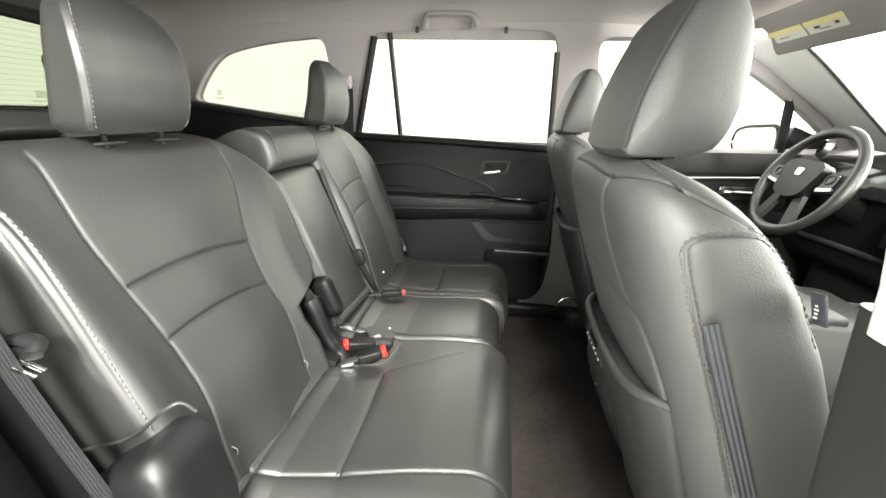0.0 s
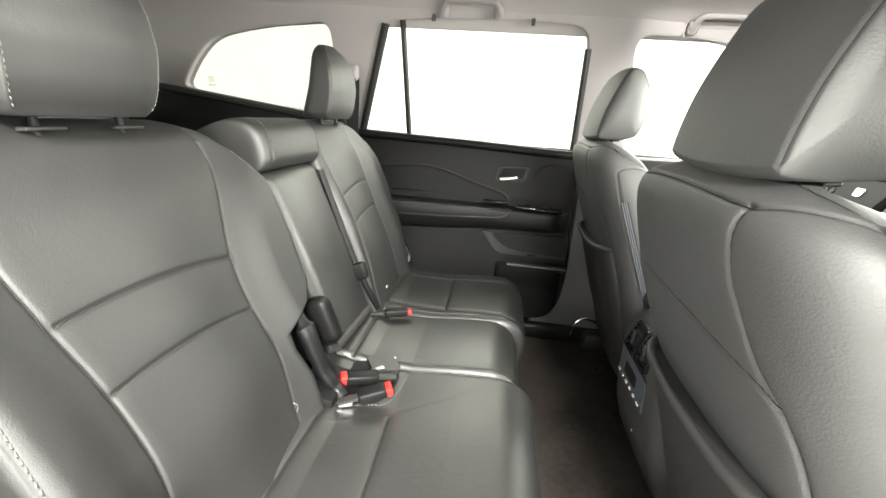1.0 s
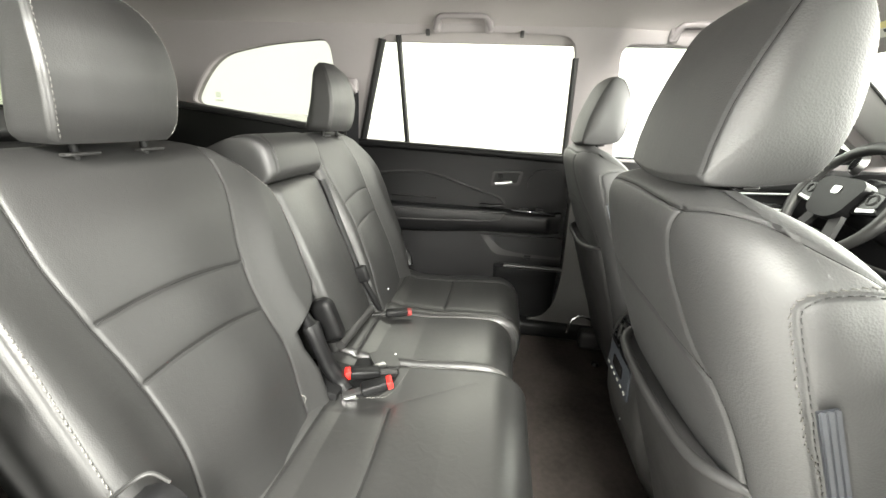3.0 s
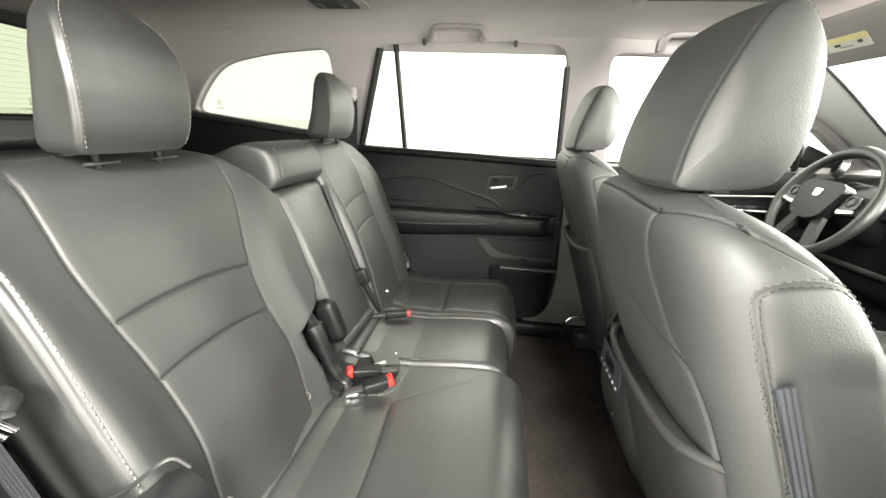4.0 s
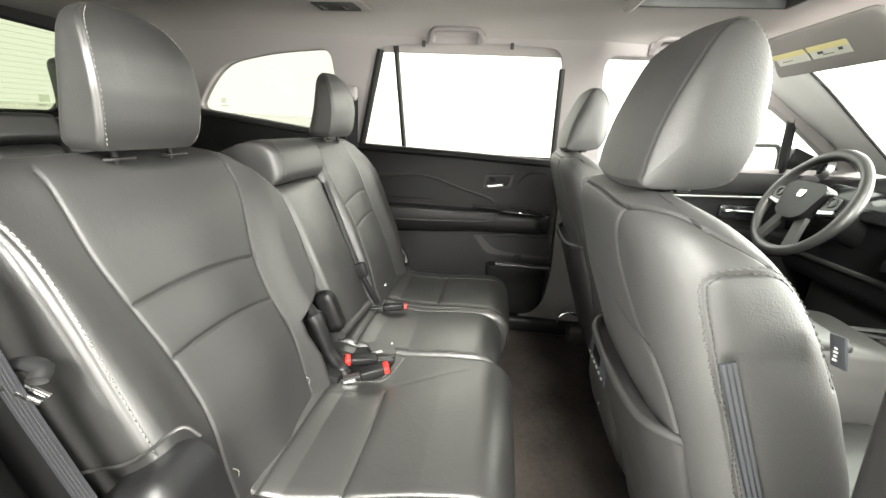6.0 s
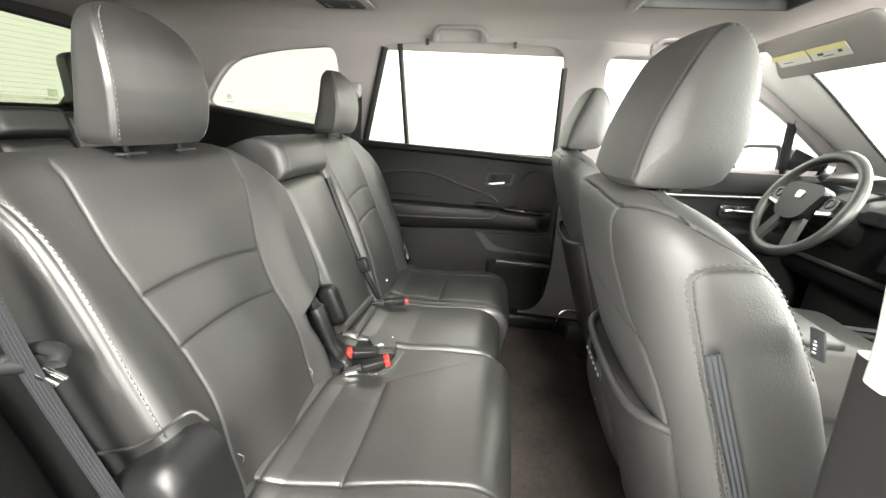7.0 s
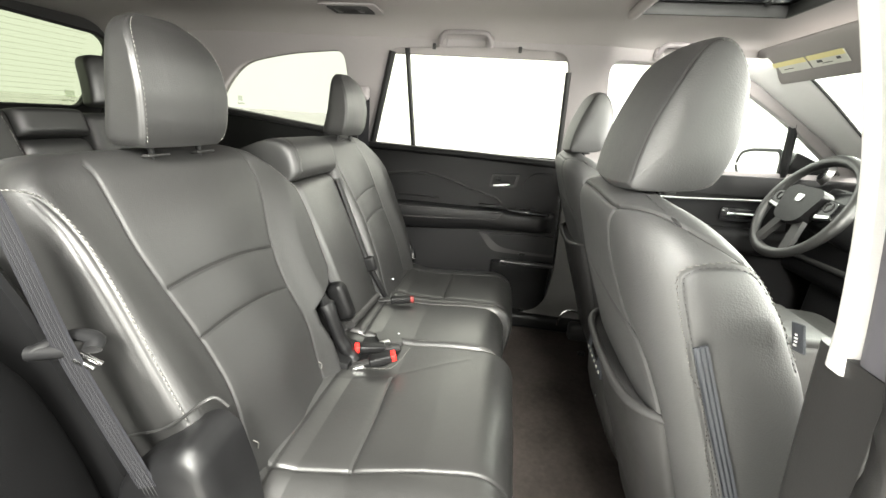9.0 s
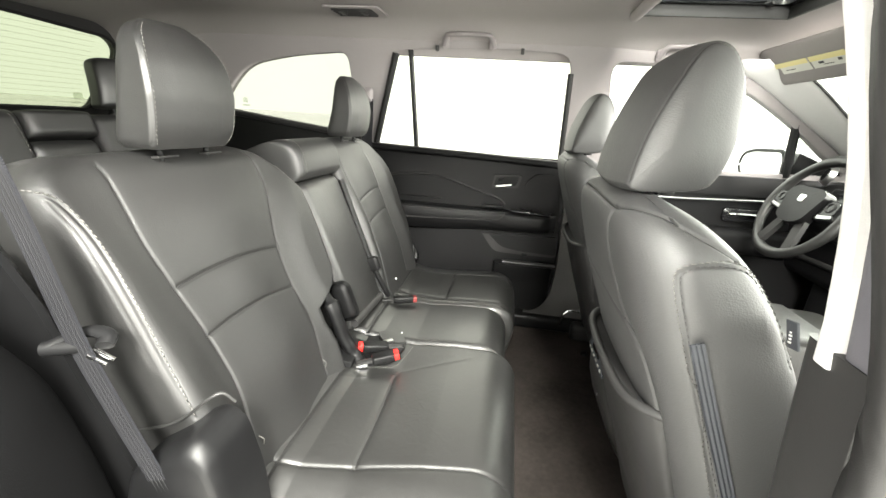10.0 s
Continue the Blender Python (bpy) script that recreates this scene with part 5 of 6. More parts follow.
# rear belt's floating tongue and keeper
tongue = thing("belt_tongue", "black plastic belt tongue with a bright metal blade", "seat belt tongue", (0.09, -0.65, 0.70))
bm = bmesh.new()
tube(bm, smooth_line([(0.056, -0.662, 0.702), (0.068, -0.652, 0.708), (0.092, -0.640, 0.716), (0.116, -0.640, 0.714), (0.124, -0.652, 0.708)], 18), [0.008] * 6 + [0.010] * 12, n=12, flat=0.7)
part("keeper", bm, HINGE_BLACK, tongue)
bm = bmesh.new()
tube(bm, [(0.050, -0.664, 0.698), (0.088, -0.650, 0.700)], 0.009, n=12)
part("roll", bm, HINGE_BLACK, tongue, "folded webbing")
bm = bmesh.new()
box(bm, (0.118, -0.650, 0.694), (0.026, 0.004, 0.005), 0.001, (0, 32, 12))
box(bm, (0.112, -0.655, 0.688), (0.024, 0.004, 0.005), 0.001, (0, 32, 12))
part("blade", bm, CHROME, tongue, "bright metal blade")

# far belt anchor on the pillar
far_anchor = thing("belt_anchor", "grey belt anchor high on the pillar with hanging webbing", "seat belt anchor", (-0.03, 0.69, 1.06))
bm = bmesh.new()
box(bm, (-0.045, 0.705, 1.07), (0.045, 0.03, 0.06), 0.012, (0, 0, 0), 3)
part("cover", bm, PILLAR, far_anchor)
bm = bmesh.new()
tube(bm, [(-0.06, 0.684, 1.085), (-0.03, 0.676, 1.06), (-0.02, 0.680, 1.045)], 0.008, n=10)
part("loop", bm, PILLAR, far_anchor)
fb = belt("seat_belt", [(-0.035, 0.682, 1.055), (-0.038, 0.690, 0.98), (-0.045, 0.70, 0.90), (-0.05, 0.71, 0.80)], 0.046, "charcoal seat belt on the far pillar")

# hinge housing beside the outer seat, under the leather's hem
hh = thing("seat_hinge_cover", "glossy black plastic hinge housing at the seat's foot", "hinge cover", (0.19, -0.60, 0.30))
rows = []
for y in np.linspace(-0.652, -0.560, 30):
    e = min(y + 0.652, 0.03) / 0.03
    k = math.sqrt(1 - (1 - e) ** 2)
    row = []
    for x, z in rounded([(0.10, 0.20), (0.085, 0.44), (0.105, 0.505), (0.165, 0.548), (0.205, 0.570), (0.232, 0.552), (0.252, 0.47), (0.275, 0.20)], 0.022, 5):
        cx, cz = 0.19, 0.38
        s_ = 0.86 + 0.14 * k
        row.append((cx + (x - cx) * s_, y, cz + (z - cz) * s_))
    rows.append(row)
Skin(rows).build("housing", HINGE_BLACK, hh)
bm = bmesh.new()
tube(bm, smooth_line([(0.034, -0.588, 0.499), (0.086, -0.596, 0.526), (0.134, -0.598, 0.547), (0.168, -0.596, 0.571), (0.200, -0.590, 0.600), (0.213, -0.580, 0.603), (0.224, -0.572, 0.585)], 36), 0.0024, n=8)
part("hem", bm, LEATHER, hh, "folded leather hem")

# wheel arch trim inside the doorway
wa = thing("wheel_arch_trim", "black moulded wheel arch trim beside the rear seat", "wheel arch trim", (-0.10, -0.72, 0.12), kind="structure")
rows = []
for y in np.linspace(-0.785, -0.655, 26):
    t = (y + 0.785) / 0.13
    drop = 0.10 * t * t + 0.05 * max(0, t - 0.8)
    row = []
    for x, z in rounded([(-0.55, 0.12), (-0.55, 0.76), (-0.02, 0.800), (0.075, 0.775), (0.118, 0.69), (0.150, 0.58), (0.165, 0.42), (0.17, 0.12)], 0.07, 6):
        row.append((x - 0.06 * t, y, max(0.12, z - drop)))
    rows.append(row)
Skin(rows).build("arch", ARCH_FELT, wa)
bm = sheet(rounded([(-0.50, 0.10), (0.10, 0.10), (0.12, 0.42), (0.08, 0.545), (0.052, 0.605), (0.030, 0.665), (0.0, 0.735), (-0.04, 0.80), (-0.50, 0.80)], 0.01), [], lambda x, z: (x, -0.632, z), (0, 0.010, 0))
part("shield", bm, ARCH_FELT, wa)
part("seal", bar((-0.03, -0.800, 0.90), (0.05, -0.800, 0.60), 0.012), RUBBER, wa)
bm = bmesh.new()
tube(bm, smooth_line([(-0.02, -0.815, 0.95), (0.06, -0.815, 0.80), (0.12, -0.815, 0.62), (0.15, -0.815, 0.40), (0.16, -0.815, 0.12)], 24), 0.016, n=10)
part("door_seal", bm, RUBBER, wa, "black rubber door seal")
bm = bmesh.new()
box(bm, (0.45, -0.78, 0.10), (0.85, 0.10, 0.08), 0.02, segs=3)
tagged(part("sill_right", bm, PLASTIC), "black plastic sill of the open doorway", "sill", kind="structure")

# near centre pillar: paler lit tone above, charcoal below, with the door seals outside
def pillar_prism(pts, y_in, y_out):
    bm = bmesh.new()
    rings = []
    for z, x0, x1 in pts:
        yi, yo = y_in(z), y_out(z)
        sec = rounded([(x0, yo), (x0, yi), (x1, yi), (x1, yo)], [0.002, 0.010, 0.02, 0.002], 4)
        rings.append([(x, y, z) for x, y in sec])
    return Skin(rings)


pl = thing("pillar_centre", "lit-toned upper and charcoal lower trim of the door pillar", "pillar trim", (0.85, -0.73, 0.4), kind="structure")
inner = lambda z: -(side_y(z) - 0.070)
outer = lambda z: -(side_y(z) - 0.024)
edge_up = soft([(0.80, 0.791), (0.855, 0.792), (0.90, 0.792), (0.94, 0.791), (0.985, 0.787), (1.02, 0.780), (1.06, 0.771), (1.24, 0.722)], 0.02)
edge_low = soft([(0.10, 0.858), (0.55, 0.828), (0.71, 0.809), (0.81, 0.798), (0.868, 0.793), (0.90, 0.790)], 0.02)
pillar_prism([(z, edge_up(z), 0.93) for z in np.linspace(0.85, 1.24, 16)], inner, lambda z: inner(z) - 0.017).build("upper_trim", PILLAR_LIT, pl, "upper pillar trim in a paler, lit tone")
pillar_prism([(z, edge_up(z) + 0.003, 0.94) for z in np.linspace(0.860, 1.24, 16)], lambda z: inner(z) - 0.0175, lambda z: outer(z) - 0.002).build("edge_trim", EDGE_TRIM, pl, "mauve-grey trim along the door opening")
pillar_prism([(z, edge_low(z), 0.99) for z in np.linspace(0.10, 0.862, 20)], lambda z: -(side_y(z) - 0.082), outer).build("lower_trim", PLASTIC_GREY, pl, "charcoal lower pillar trim")
for dx, dy, r_, m_ in ((0.016, 0.032, 0.020, PLASTIC_GREY), (0.032, 0.068, 0.014, RUBBER), (0.050, 0.090, 0.020, RUBBER)):
    bm = bmesh.new()
    tube(bm, smooth_line([(0.764 + dx - 0.030 * 0.6, -(side_y(1.23) - 0.045 + dy), 1.24), (0.757 + dx, -(side_y(1.06) - 0.045 + dy), 1.06), (0.790 + dx, -(side_y(0.87) - 0.045 + dy), 0.87), (0.806 + dx, -(0.785 - 0.045 + dy), 0.72), (0.845 + dx, -(0.785 - 0.045 + dy), 0.40), (0.86 + dx, -(0.785 - 0.045 + dy), 0.12)], 30), r_, n=10)
    part("door_seal", bm, m_, pl, "door seal and body flange")

# ---- buckles ----
def buckle(name, a, b, w, label, red=None, group="buckles"):
    k = thing(name, label, "buckle", tuple(a), group)
    A, B = Vector(a), Vector(b)
    d = (B - A)
    ln = d.length
    yaw = math.degrees(math.atan2(d.y, d.x))
    pit = -math.degrees(math.asin(d.z / ln))
    c = (A + B) / 2
    bm = bmesh.new()
    box(bm, tuple(c), (ln, w, 0.022), 0.006, (0, pit, yaw), 3)
    body = part("body", bm, PLASTIC, k)
    e = B + d.normalized() * 0.004
    bm = bmesh.new()
    box(bm, tuple(e), (0.014, w * 0.86, 0.019), 0.003, (0, pit, yaw))
    part("release_button", bm, red or RED, k, "red release button")
    bm = bmesh.new()
    box(bm, tuple(A - d.normalized() * 0.015), (0.05, w * 0.6, 0.006), 0.002, (0, pit, yaw))
    part("stalk", bm, PLASTIC_GREY, k)
    return k


buckle("belt_buckle", (0.306, -0.088, 0.398), (0.243, -0.116, 0.404), 0.030, "black belt buckle with a red button lying on the cushion")
buckle("belt_buckle", (0.285, -0.160, 0.398), (0.338, -0.136, 0.408), 0.032, "black belt buckle with a red button between the cushions")
buckle("belt_buckle", (0.235, 0.200, 0.396), (0.300, 0.222, 0.398), 0.024, "black belt buckle lying between centre and far cushions", DULL_RED)
tray = thing("buckle_recess", "black plastic recess for the buckles between cushions", "buckle recess", (0.27, -0.10, 0.37))
recess = rounded([(0.185, -0.172), (0.279, -0.155), (0.318, -0.141), (0.337, -0.102), (0.345, -0.048), (0.300, -0.012), (0.24, -0.02), (0.19, -0.06)], 0.018, 4)
part("tray", sheet(recess, [], lambda x, y: (x, y, 0.3835), (0, 0, -0.012)), PLASTIC, tray)
part("flap", sheet(rounded([(0.252, -0.010), (0.303, 0.016), (0.320, 0.0), (0.346, -0.046), (0.285, -0.062)], 0.010, 4), [], lambda x, y: (x, y, 0.393), (0, 0, -0.010)), LEATHER_SMOOTH, tray, "black leather flap")
cnsk.stitches([(0.175, -0.180, 0.385), (0.23, -0.170, 0.385), (0.28, -0.160, 0.385), (0.322, -0.145, 0.385), (0.342, -0.104, 0.385)], cn, length=0.004, gap=0.003)
bm = bmesh.new()
box(bm, (0.262, -0.168, 0.386), (0.030, 0.014, 0.014), 0.003, (0, 0, 20))
part("bracket", bm, CHROME, tray, "bright metal bracket")
bm = bmesh.new()
box(bm, (0.298, -0.066, 0.398), (0.030, 0.014, 0.012), 0.003, (0, 0, 40))
part("bracket", bm, SILVER, tray, "bright metal bracket")
bm = bmesh.new()
box(bm, (0.325, -0.018, 0.404), (0.003, 0.003, 0.002), 0)
part("stud", bm, WHITE_MARK, tray)
# recliner cover between outer and centre backrests
rc = thing("recliner_cover", "black plastic recliner cover between the backrests", "hinge cover", (0.17, -0.06, 0.40), "recliner covers")
bm = bmesh.new()
box(bm, (0.172, -0.068, 0.505), (0.060, 0.028, 0.112), 0.022, (0, -20, 0), 4)
part("upper_cover", bm, PLASTIC, rc)
bm = bmesh.new()
tube(bm, smooth_line([(0.150, -0.140, 0.560), (0.176, -0.152, 0.535), (0.190, -0.150, 0.490), (0.205, -0.143, 0.440), (0.232, -0.140, 0.398), (0.25, -0.15, 0.382)], 22), [0.012] * 4 + [0.021] * 12 + [0.016] * 6, n=12, flat=0.8)
part("lower_cover", bm, HINGE_BLACK, rc)
bm = bmesh.new()
box(bm, (0.205, -0.13, 0.390), (0.07, 0.11, 0.028), 0.006, (0, 10, 0))
part("foot", bm, PLASTIC, rc)
bm = bmesh.new()
tube(bm, smooth_line([(0.05, 0.205, 0.79), (0.11, 0.198, 0.64), (0.155, 0.195, 0.53), (0.195, 0.205, 0.44), (0.21, 0.22, 0.40)], 18), 0.009, n=8)
fb2 = thing("recliner_cover", "black plastic edge cover between centre and far backrests", "hinge cover", (0.17, 0.20, 0.40), "recliner covers")
part("edge", bm, PLASTIC, fb2)
bm = bmesh.new()
box(bm, (0.160, 0.190, 0.520), (0.05, 0.024, 0.05), 0.008, (0, -20, 0), 3)
part("upper_cover", bm, PLASTIC, fb2)
for p in ((0.196, 0.600, 0.452), (0.205, 0.330, 0.418)):
    bm = bmesh.new()
    bmesh.ops.create_uvsphere(bm, u_segments=10, v_segments=8, radius=0.006)
    bmesh.ops.translate(bm, verts=bm.verts[:], vec=p)
    part("bolster_stud", bm, CHROME, far_seat, "bright metal stud")
bm = bmesh.new()
tube(bm, smooth_line([(0.150, 0.640, 0.53), (0.180, 0.636, 0.47), (0.205, 0.632, 0.43), (0.215, 0.62, 0.40)], 12), 0.013, n=8)
part("side_cover", bm, PLASTIC, far_seat, "black plastic side cover")
for y_, z_ in ((-0.256, 0.43), (-0.497, 0.432)):
    bm = bmesh.new()
    c0 = on_back(y_, z_, 0.012)
    tube(bm, smooth_line([tuple(c0 + np.array((0, 0, 0.012))), tuple(c0 + np.array((0.006, 0.004, 0.004))), tuple(c0 + np.array((0.003, 0.006, -0.010)))], 8), 0.0012, n=5)
    part("loose_thread", bm, THREAD, near_seat)

# ---- third row ----
tr = thing("rear_bench", "black leather third-row seat with one stitched panel", "car seat", (-0.95, 0.1, 0.40))
U3, F3 = np.array((-0.287, 0, 0.958)), np.array((0.958, 0, 0.287))
def third(y0, y1, z0, z1, lift, thick, r_top=0.04):
    o = np.array((-0.95 - 0.30 * (z0 - 0.9), (y0 + y1) / 2, z0)) + F3 * lift
    h = (y1 - y0) / 2
    return back_pad(o, U3, F3, (z1 - z0) / 0.958, lambda v: h, lambda v: h, lambda u, v: 0.012 * math.cos(u / h * 1.4), thick, 0.03, r_top, nv=40, nu=50)
third(-0.62, 0.075, 0.40, 0.945, 0.0, 0.12).build("backrest", LEATHER, tr)
third(0.075, 0.300, 0.855, 0.938, 0.012, 0.12, 0.02).build("top_panel", LEATHER, tr)
third(0.075, 0.300, 0.40, 0.850, -0.012, 0.10).build("backrest", LEATHER, tr)
third(0.300, 0.66, 0.40, 0.935, 0.0, 0.12).build("backrest", LEATHER, tr)
s3 = third(-0.62, 0.075, 0.40, 0.945, 0.0, 0.12)
s3.stitches([(-0.955, 0.045, 0.93), (-0.93, 0.055, 0.85), (-0.90, 0.062, 0.75), (-0.87, 0.062, 0.62)], tr, length=0.010, gap=0.004, r=0.0014)
bm = bmesh.new()
box(bm, (-0.72, 0.02, 0.42), (0.50, 1.25, 0.16), 0.05, (0, -5, 0), 4)
part("cushion", bm, LEATHER_SMOOTH, tr)
h3, k3 = head_restraint("head_restraint", (-0.945, 0.475, 0.955), (0.25, 0.09, 0.185), "black leather third-row head restraint against the rear window", -8, "third-row head restraints")
k3.build("cushion", LEATHER_SMOOTH, h3)
posts(h3, -0.985, 0.475, 0.92, 0.98, 0.12)
h4, k4 = head_restraint("head_restraint", (-0.945, -0.40, 0.955), (0.25, 0.09, 0.185), "black leather third-row head restraint near the open doorway", -8, "third-row head restraints")
k4.build("cushion", LEATHER_SMOOTH, h4)
posts(h4, -0.985, -0.40, 0.92, 0.98, 0.12)
# dark quarter trim under the far quarter window
bm = sheet([(-1.62, 0.10), (-0.07, 0.10), (-0.07, 0.862), (-0.10, 0.903), (-0.96, 0.995), (-1.38, 0.950), (-1.45, 0.90)], [], lambda x, z: (x, 0.765 - 0.10 * step(0.84, 0.72, z), z), (0, 0.02, 0))
tagged(part("quarter_trim_left", bm, PLASTIC), "black plastic quarter trim under the rear side window", "side trim", kind="structure")
bm = bmesh.new()
tube(bm, [(-0.98, 0.752, 0.992), (-0.52, 0.754, 0.944), (-0.09, 0.757, 0.897)], 0.014, n=8)
tagged(part("ledge_left", bm, PLASTIC_GREY), "charcoal ledge under the rear side window", "side trim", kind="structure")

# ---- ceiling fittings ----
def grab_handle(x0, x1, y, z, label):
    g = thing("grab_handle", label, "grab handle", ((x0 + x1) / 2, y, z), "grab handles")
    bm = bmesh.new()
    pts = smooth_line([(x0, y + 0.020, z - 0.034), (x0 + 0.012, y - 0.002, z - 0.006), (x0 + 0.040, y - 0.010, z), (x1 - 0.040, y - 0.010, z), (x1 - 0.012, y - 0.002, z - 0.006), (x1, y + 0.020, z - 0.034)], 30)
    tube(bm, pts, 0.0115, n=12, flat=0.8)
    part("grip", bm, HANDLE_GREY, g)
    for x in (x0 + 0.004, x1 - 0.004):
        bm = bmesh.new()
        box(bm, (x, y + 0.022, z - 0.024), (0.030, 0.030, 0.040), 0.010, (35, 0, 0), 3)
        part("mount", bm, PILLAR, g)
    bm = bmesh.new()
    box(bm, ((x0 + x1) / 2, y + 0.040, z - 0.020), (x1 - x0 - 0.05, 0.008, 0.040), 0.006, (38, 0, 0))
    part("recess", bm, PILLAR, g, "recess plate")
    return g


grab_handle(0.275, 0.465, 0.660, 1.300, "pale grey folding grab handle above the rear window")
grab_handle(1.060, 1.245, 0.660, 1.285, "pale grey folding grab handle above the front window")

av = thing("ceiling_vent", "dark slatted air vent set into the headliner", "air vent", (-0.015, 0.50, 1.33))
zc = roof_z(0, 0.5)
part("frame", sheet(rounded([(-0.118, 0.440), (0.085, 0.440), (0.085, 0.570), (-0.118, 0.570)], 0.015), [rounded([(-0.095, 0.458), (0.055, 0.458), (0.055, 0.552), (-0.095, 0.552)], 0.010)], lambda x, y: (x, y, roof_z(x, y) - 0.004), (0, 0, -0.006)), PILLAR, av)
part("backing", sheet([(-0.10, 0.45), (0.06, 0.45), (0.06, 0.56), (-0.10, 0.56)], [], lambda x, y: (x, y, roof_z(x, y) - 0.003), (0, 0, -0.002)), PLASTIC, av, "black vent box")
for k in range(5):
    bm = bmesh.new()
    yy = 0.468 + k * 0.0185
    box(bm, (-0.02, yy, roof_z(0, yy) - 0.009), (0.145, 0.003, 0.012), 0.001, (35, 0, 0))
    part("slat", bm, PLASTIC_GREY, av)
for k in range(2):
    bm = bmesh.new()
    box(bm, (-0.065 + 0.08 * k, 0.505, zc - 0.012), (0.018, 0.05, 0.006), 0.002)
    part("tab", bm, PLASTIC_GREY, av)

vis = thing("sun_visor", "grey folded sun visor with a yellow and white warning label", "sun visor", (1.44, 0.45, 1.24))
def vpt(y, s, lift=0.0):
    return Vector((1.385 + 0.098 * s, y, 1.283 - 0.10 * s)) + Vector((-0.71, 0, -0.70)) * lift
rows = []
for y in np.linspace(0.20, 0.70, 40):
    e = min(y - 0.20, 0.70 - y)
    k = 1 - float(arc(np.array(e), 0.04)) / 0.04 * 0.5
    row = []
    for a in np.linspace(0, 2 * math.pi, 28)[:-1]:
        s = 0.5 + 0.52 * k * math.copysign(abs(math.cos(a)) ** 0.6, math.cos(a))
        row.append(tuple(vpt(y, s, 0.010 * math.copysign(abs(math.sin(a)) ** 0.7, math.sin(a)) * k)))
    rows.append(row)
Skin(rows).build("panel", HEADLINER, vis)
def vlabel(name, y0, y1, s0, s1, m_, lift=0.0115):
    bm = sheet([(y0, s0), (y1, s0), (y1, s1), (y0, s1)], [], lambda a, b: tuple(vpt(a, b, lift)), tuple(Vector((-0.71, 0, -0.70)) * 0.0006))
    return part(name, bm, m_, vis)
vlabel("label", 0.478, 0.615, 0.40, 0.68, LABEL)
vlabel("label", 0.330, 0.470, 0.40, 0.68, LABEL)
vlabel("label_head", 0.480, 0.640, 0.38, 0.50, YELLOW, 0.0125)
vlabel("label_head", 0.332, 0.472, 0.38, 0.50, YELLOW, 0.0125)
for y0, y1, s0, s1 in ((0.42, 0.44, 0.525, 0.58), (0.385, 0.425, 0.60, 0.615), (0.352, 0.366, 0.52, 0.58), (0.545, 0.59, 0.58, 0.595)):
    vlabel("label_print", y0, y1, s0, s1, INK, 0.0135)

# door mirror outside the driver's window
mr = thing("door_mirror", "dark door mirror housing reflecting the white booth", "door mirror", (1.72, 0.95, 0.80))
MIRROR_EDGE = rounded([(0.895, 0.840), (0.905, 0.928), (0.930, 0.957), (1.134, 0.950), (1.215, 0.930), (1.233, 0.868), (1.190, 0.826), (0.995, 0.812), (0.905, 0.818)], 0.030, 4)
rows = []
for x in np.linspace(1.700, 1.86, 18):
    t = (x - 1.700) / 0.16
    k = math.sqrt(max(0.02, 1 - (t * 0.98) ** 2.6))
    row = []
    for y, z in MIRROR_EDGE:
        row.append((x, 0.98 + (y - 0.98) * k * (1.02 if t > 0 else 1.0), 0.885 + (z - 0.885) * k))
    rows.append(row)
Skin(rows).build("housing", PLASTIC, mr)
part("glass", sheet(MIRROR_EDGE, [], lambda y, z: (1.697, y, z), (-0.003, 0, 0)), MIRROR, mr, "bright mirror glass")
part("rim", ring(MIRROR_EDGE, lambda y, z: (1.698, y, z), 0.009), PLASTIC, mr, "dark housing edge")
bm = bmesh.new()
box(bm, (1.75, 0.86, 0.865), (0.10, 0.09, 0.06), 0.02)
part("arm", bm, BODY_PAINT, mr)
bm = sheet([(1.66, 0.862), (1.88, 0.868), (1.88, 0.875), (1.665, 0.955)], [], lambda x, z: (x, side_y(z) + 0.006, z), (0, 0.006, 0))
part("sail", bm, PLASTIC, mr, "black inner mirror corner")

# ---- centre console, its rear face and shifter ----
con = thing("centre_console", "charcoal centre console with rear vents and climate buttons", "console", (1.25, 0.05, 0.09))
cx_rear = interp([(0.09, 0.985), (0.16, 0.940), (0.22, 0.910), (0.28, 0.892), (0.36, 0.884), (0.44, 0.880), (0.47, 0.884), (0.50, 0.896), (0.53, 0.915), (0.55, 0.940)])
c_half = interp([(0.09, 0.090), (0.20, 0.125), (0.30, 0.135), (0.45, 0.135), (0.51, 0.125), (0.55, 0.110)])
CY = 0.040
rows = []
for z in np.linspace(0.09, 0.55, 60):
    hw, xr = c_half(z), cx_rear(z)
    row = []
    for j in range(80):
        a = 2 * math.pi * j / 80
        ca, sa = math.cos(a), math.sin(a)
        row.append((1.20 + (1.20 - xr) * math.copysign(abs(ca) ** 0.18, ca), CY + (hw + 0.012) * math.copysign(abs(sa) ** 0.18, sa), z))
    rows.append(row)
cs = Skin(rows)
cs.build("body", CONSOLE_TRIM, con)
def cpt(y, z, lift=0.0):
    return (cx_rear(z) - 0.003 - lift, y, z)
bm = sheet(rounded([(-0.030, 0.356), (0.146, 0.354), (0.126, 0.436), (-0.022, 0.436)], 0.010), [], lambda y, z: cpt(y, z, 0.002), (0.004, 0, 0))
panel = part("climate_panel", bm, CLIMATE, con, "grey rear climate panel")
bm = sheet(rounded([(0.020, 0.384), (0.096, 0.384), (0.092, 0.416), (0.022, 0.416)], 0.006), [], lambda y, z: cpt(y, z, 0.0045), (0.002, 0, 0))
part("display", bm, GLOSS, panel, "dark display")
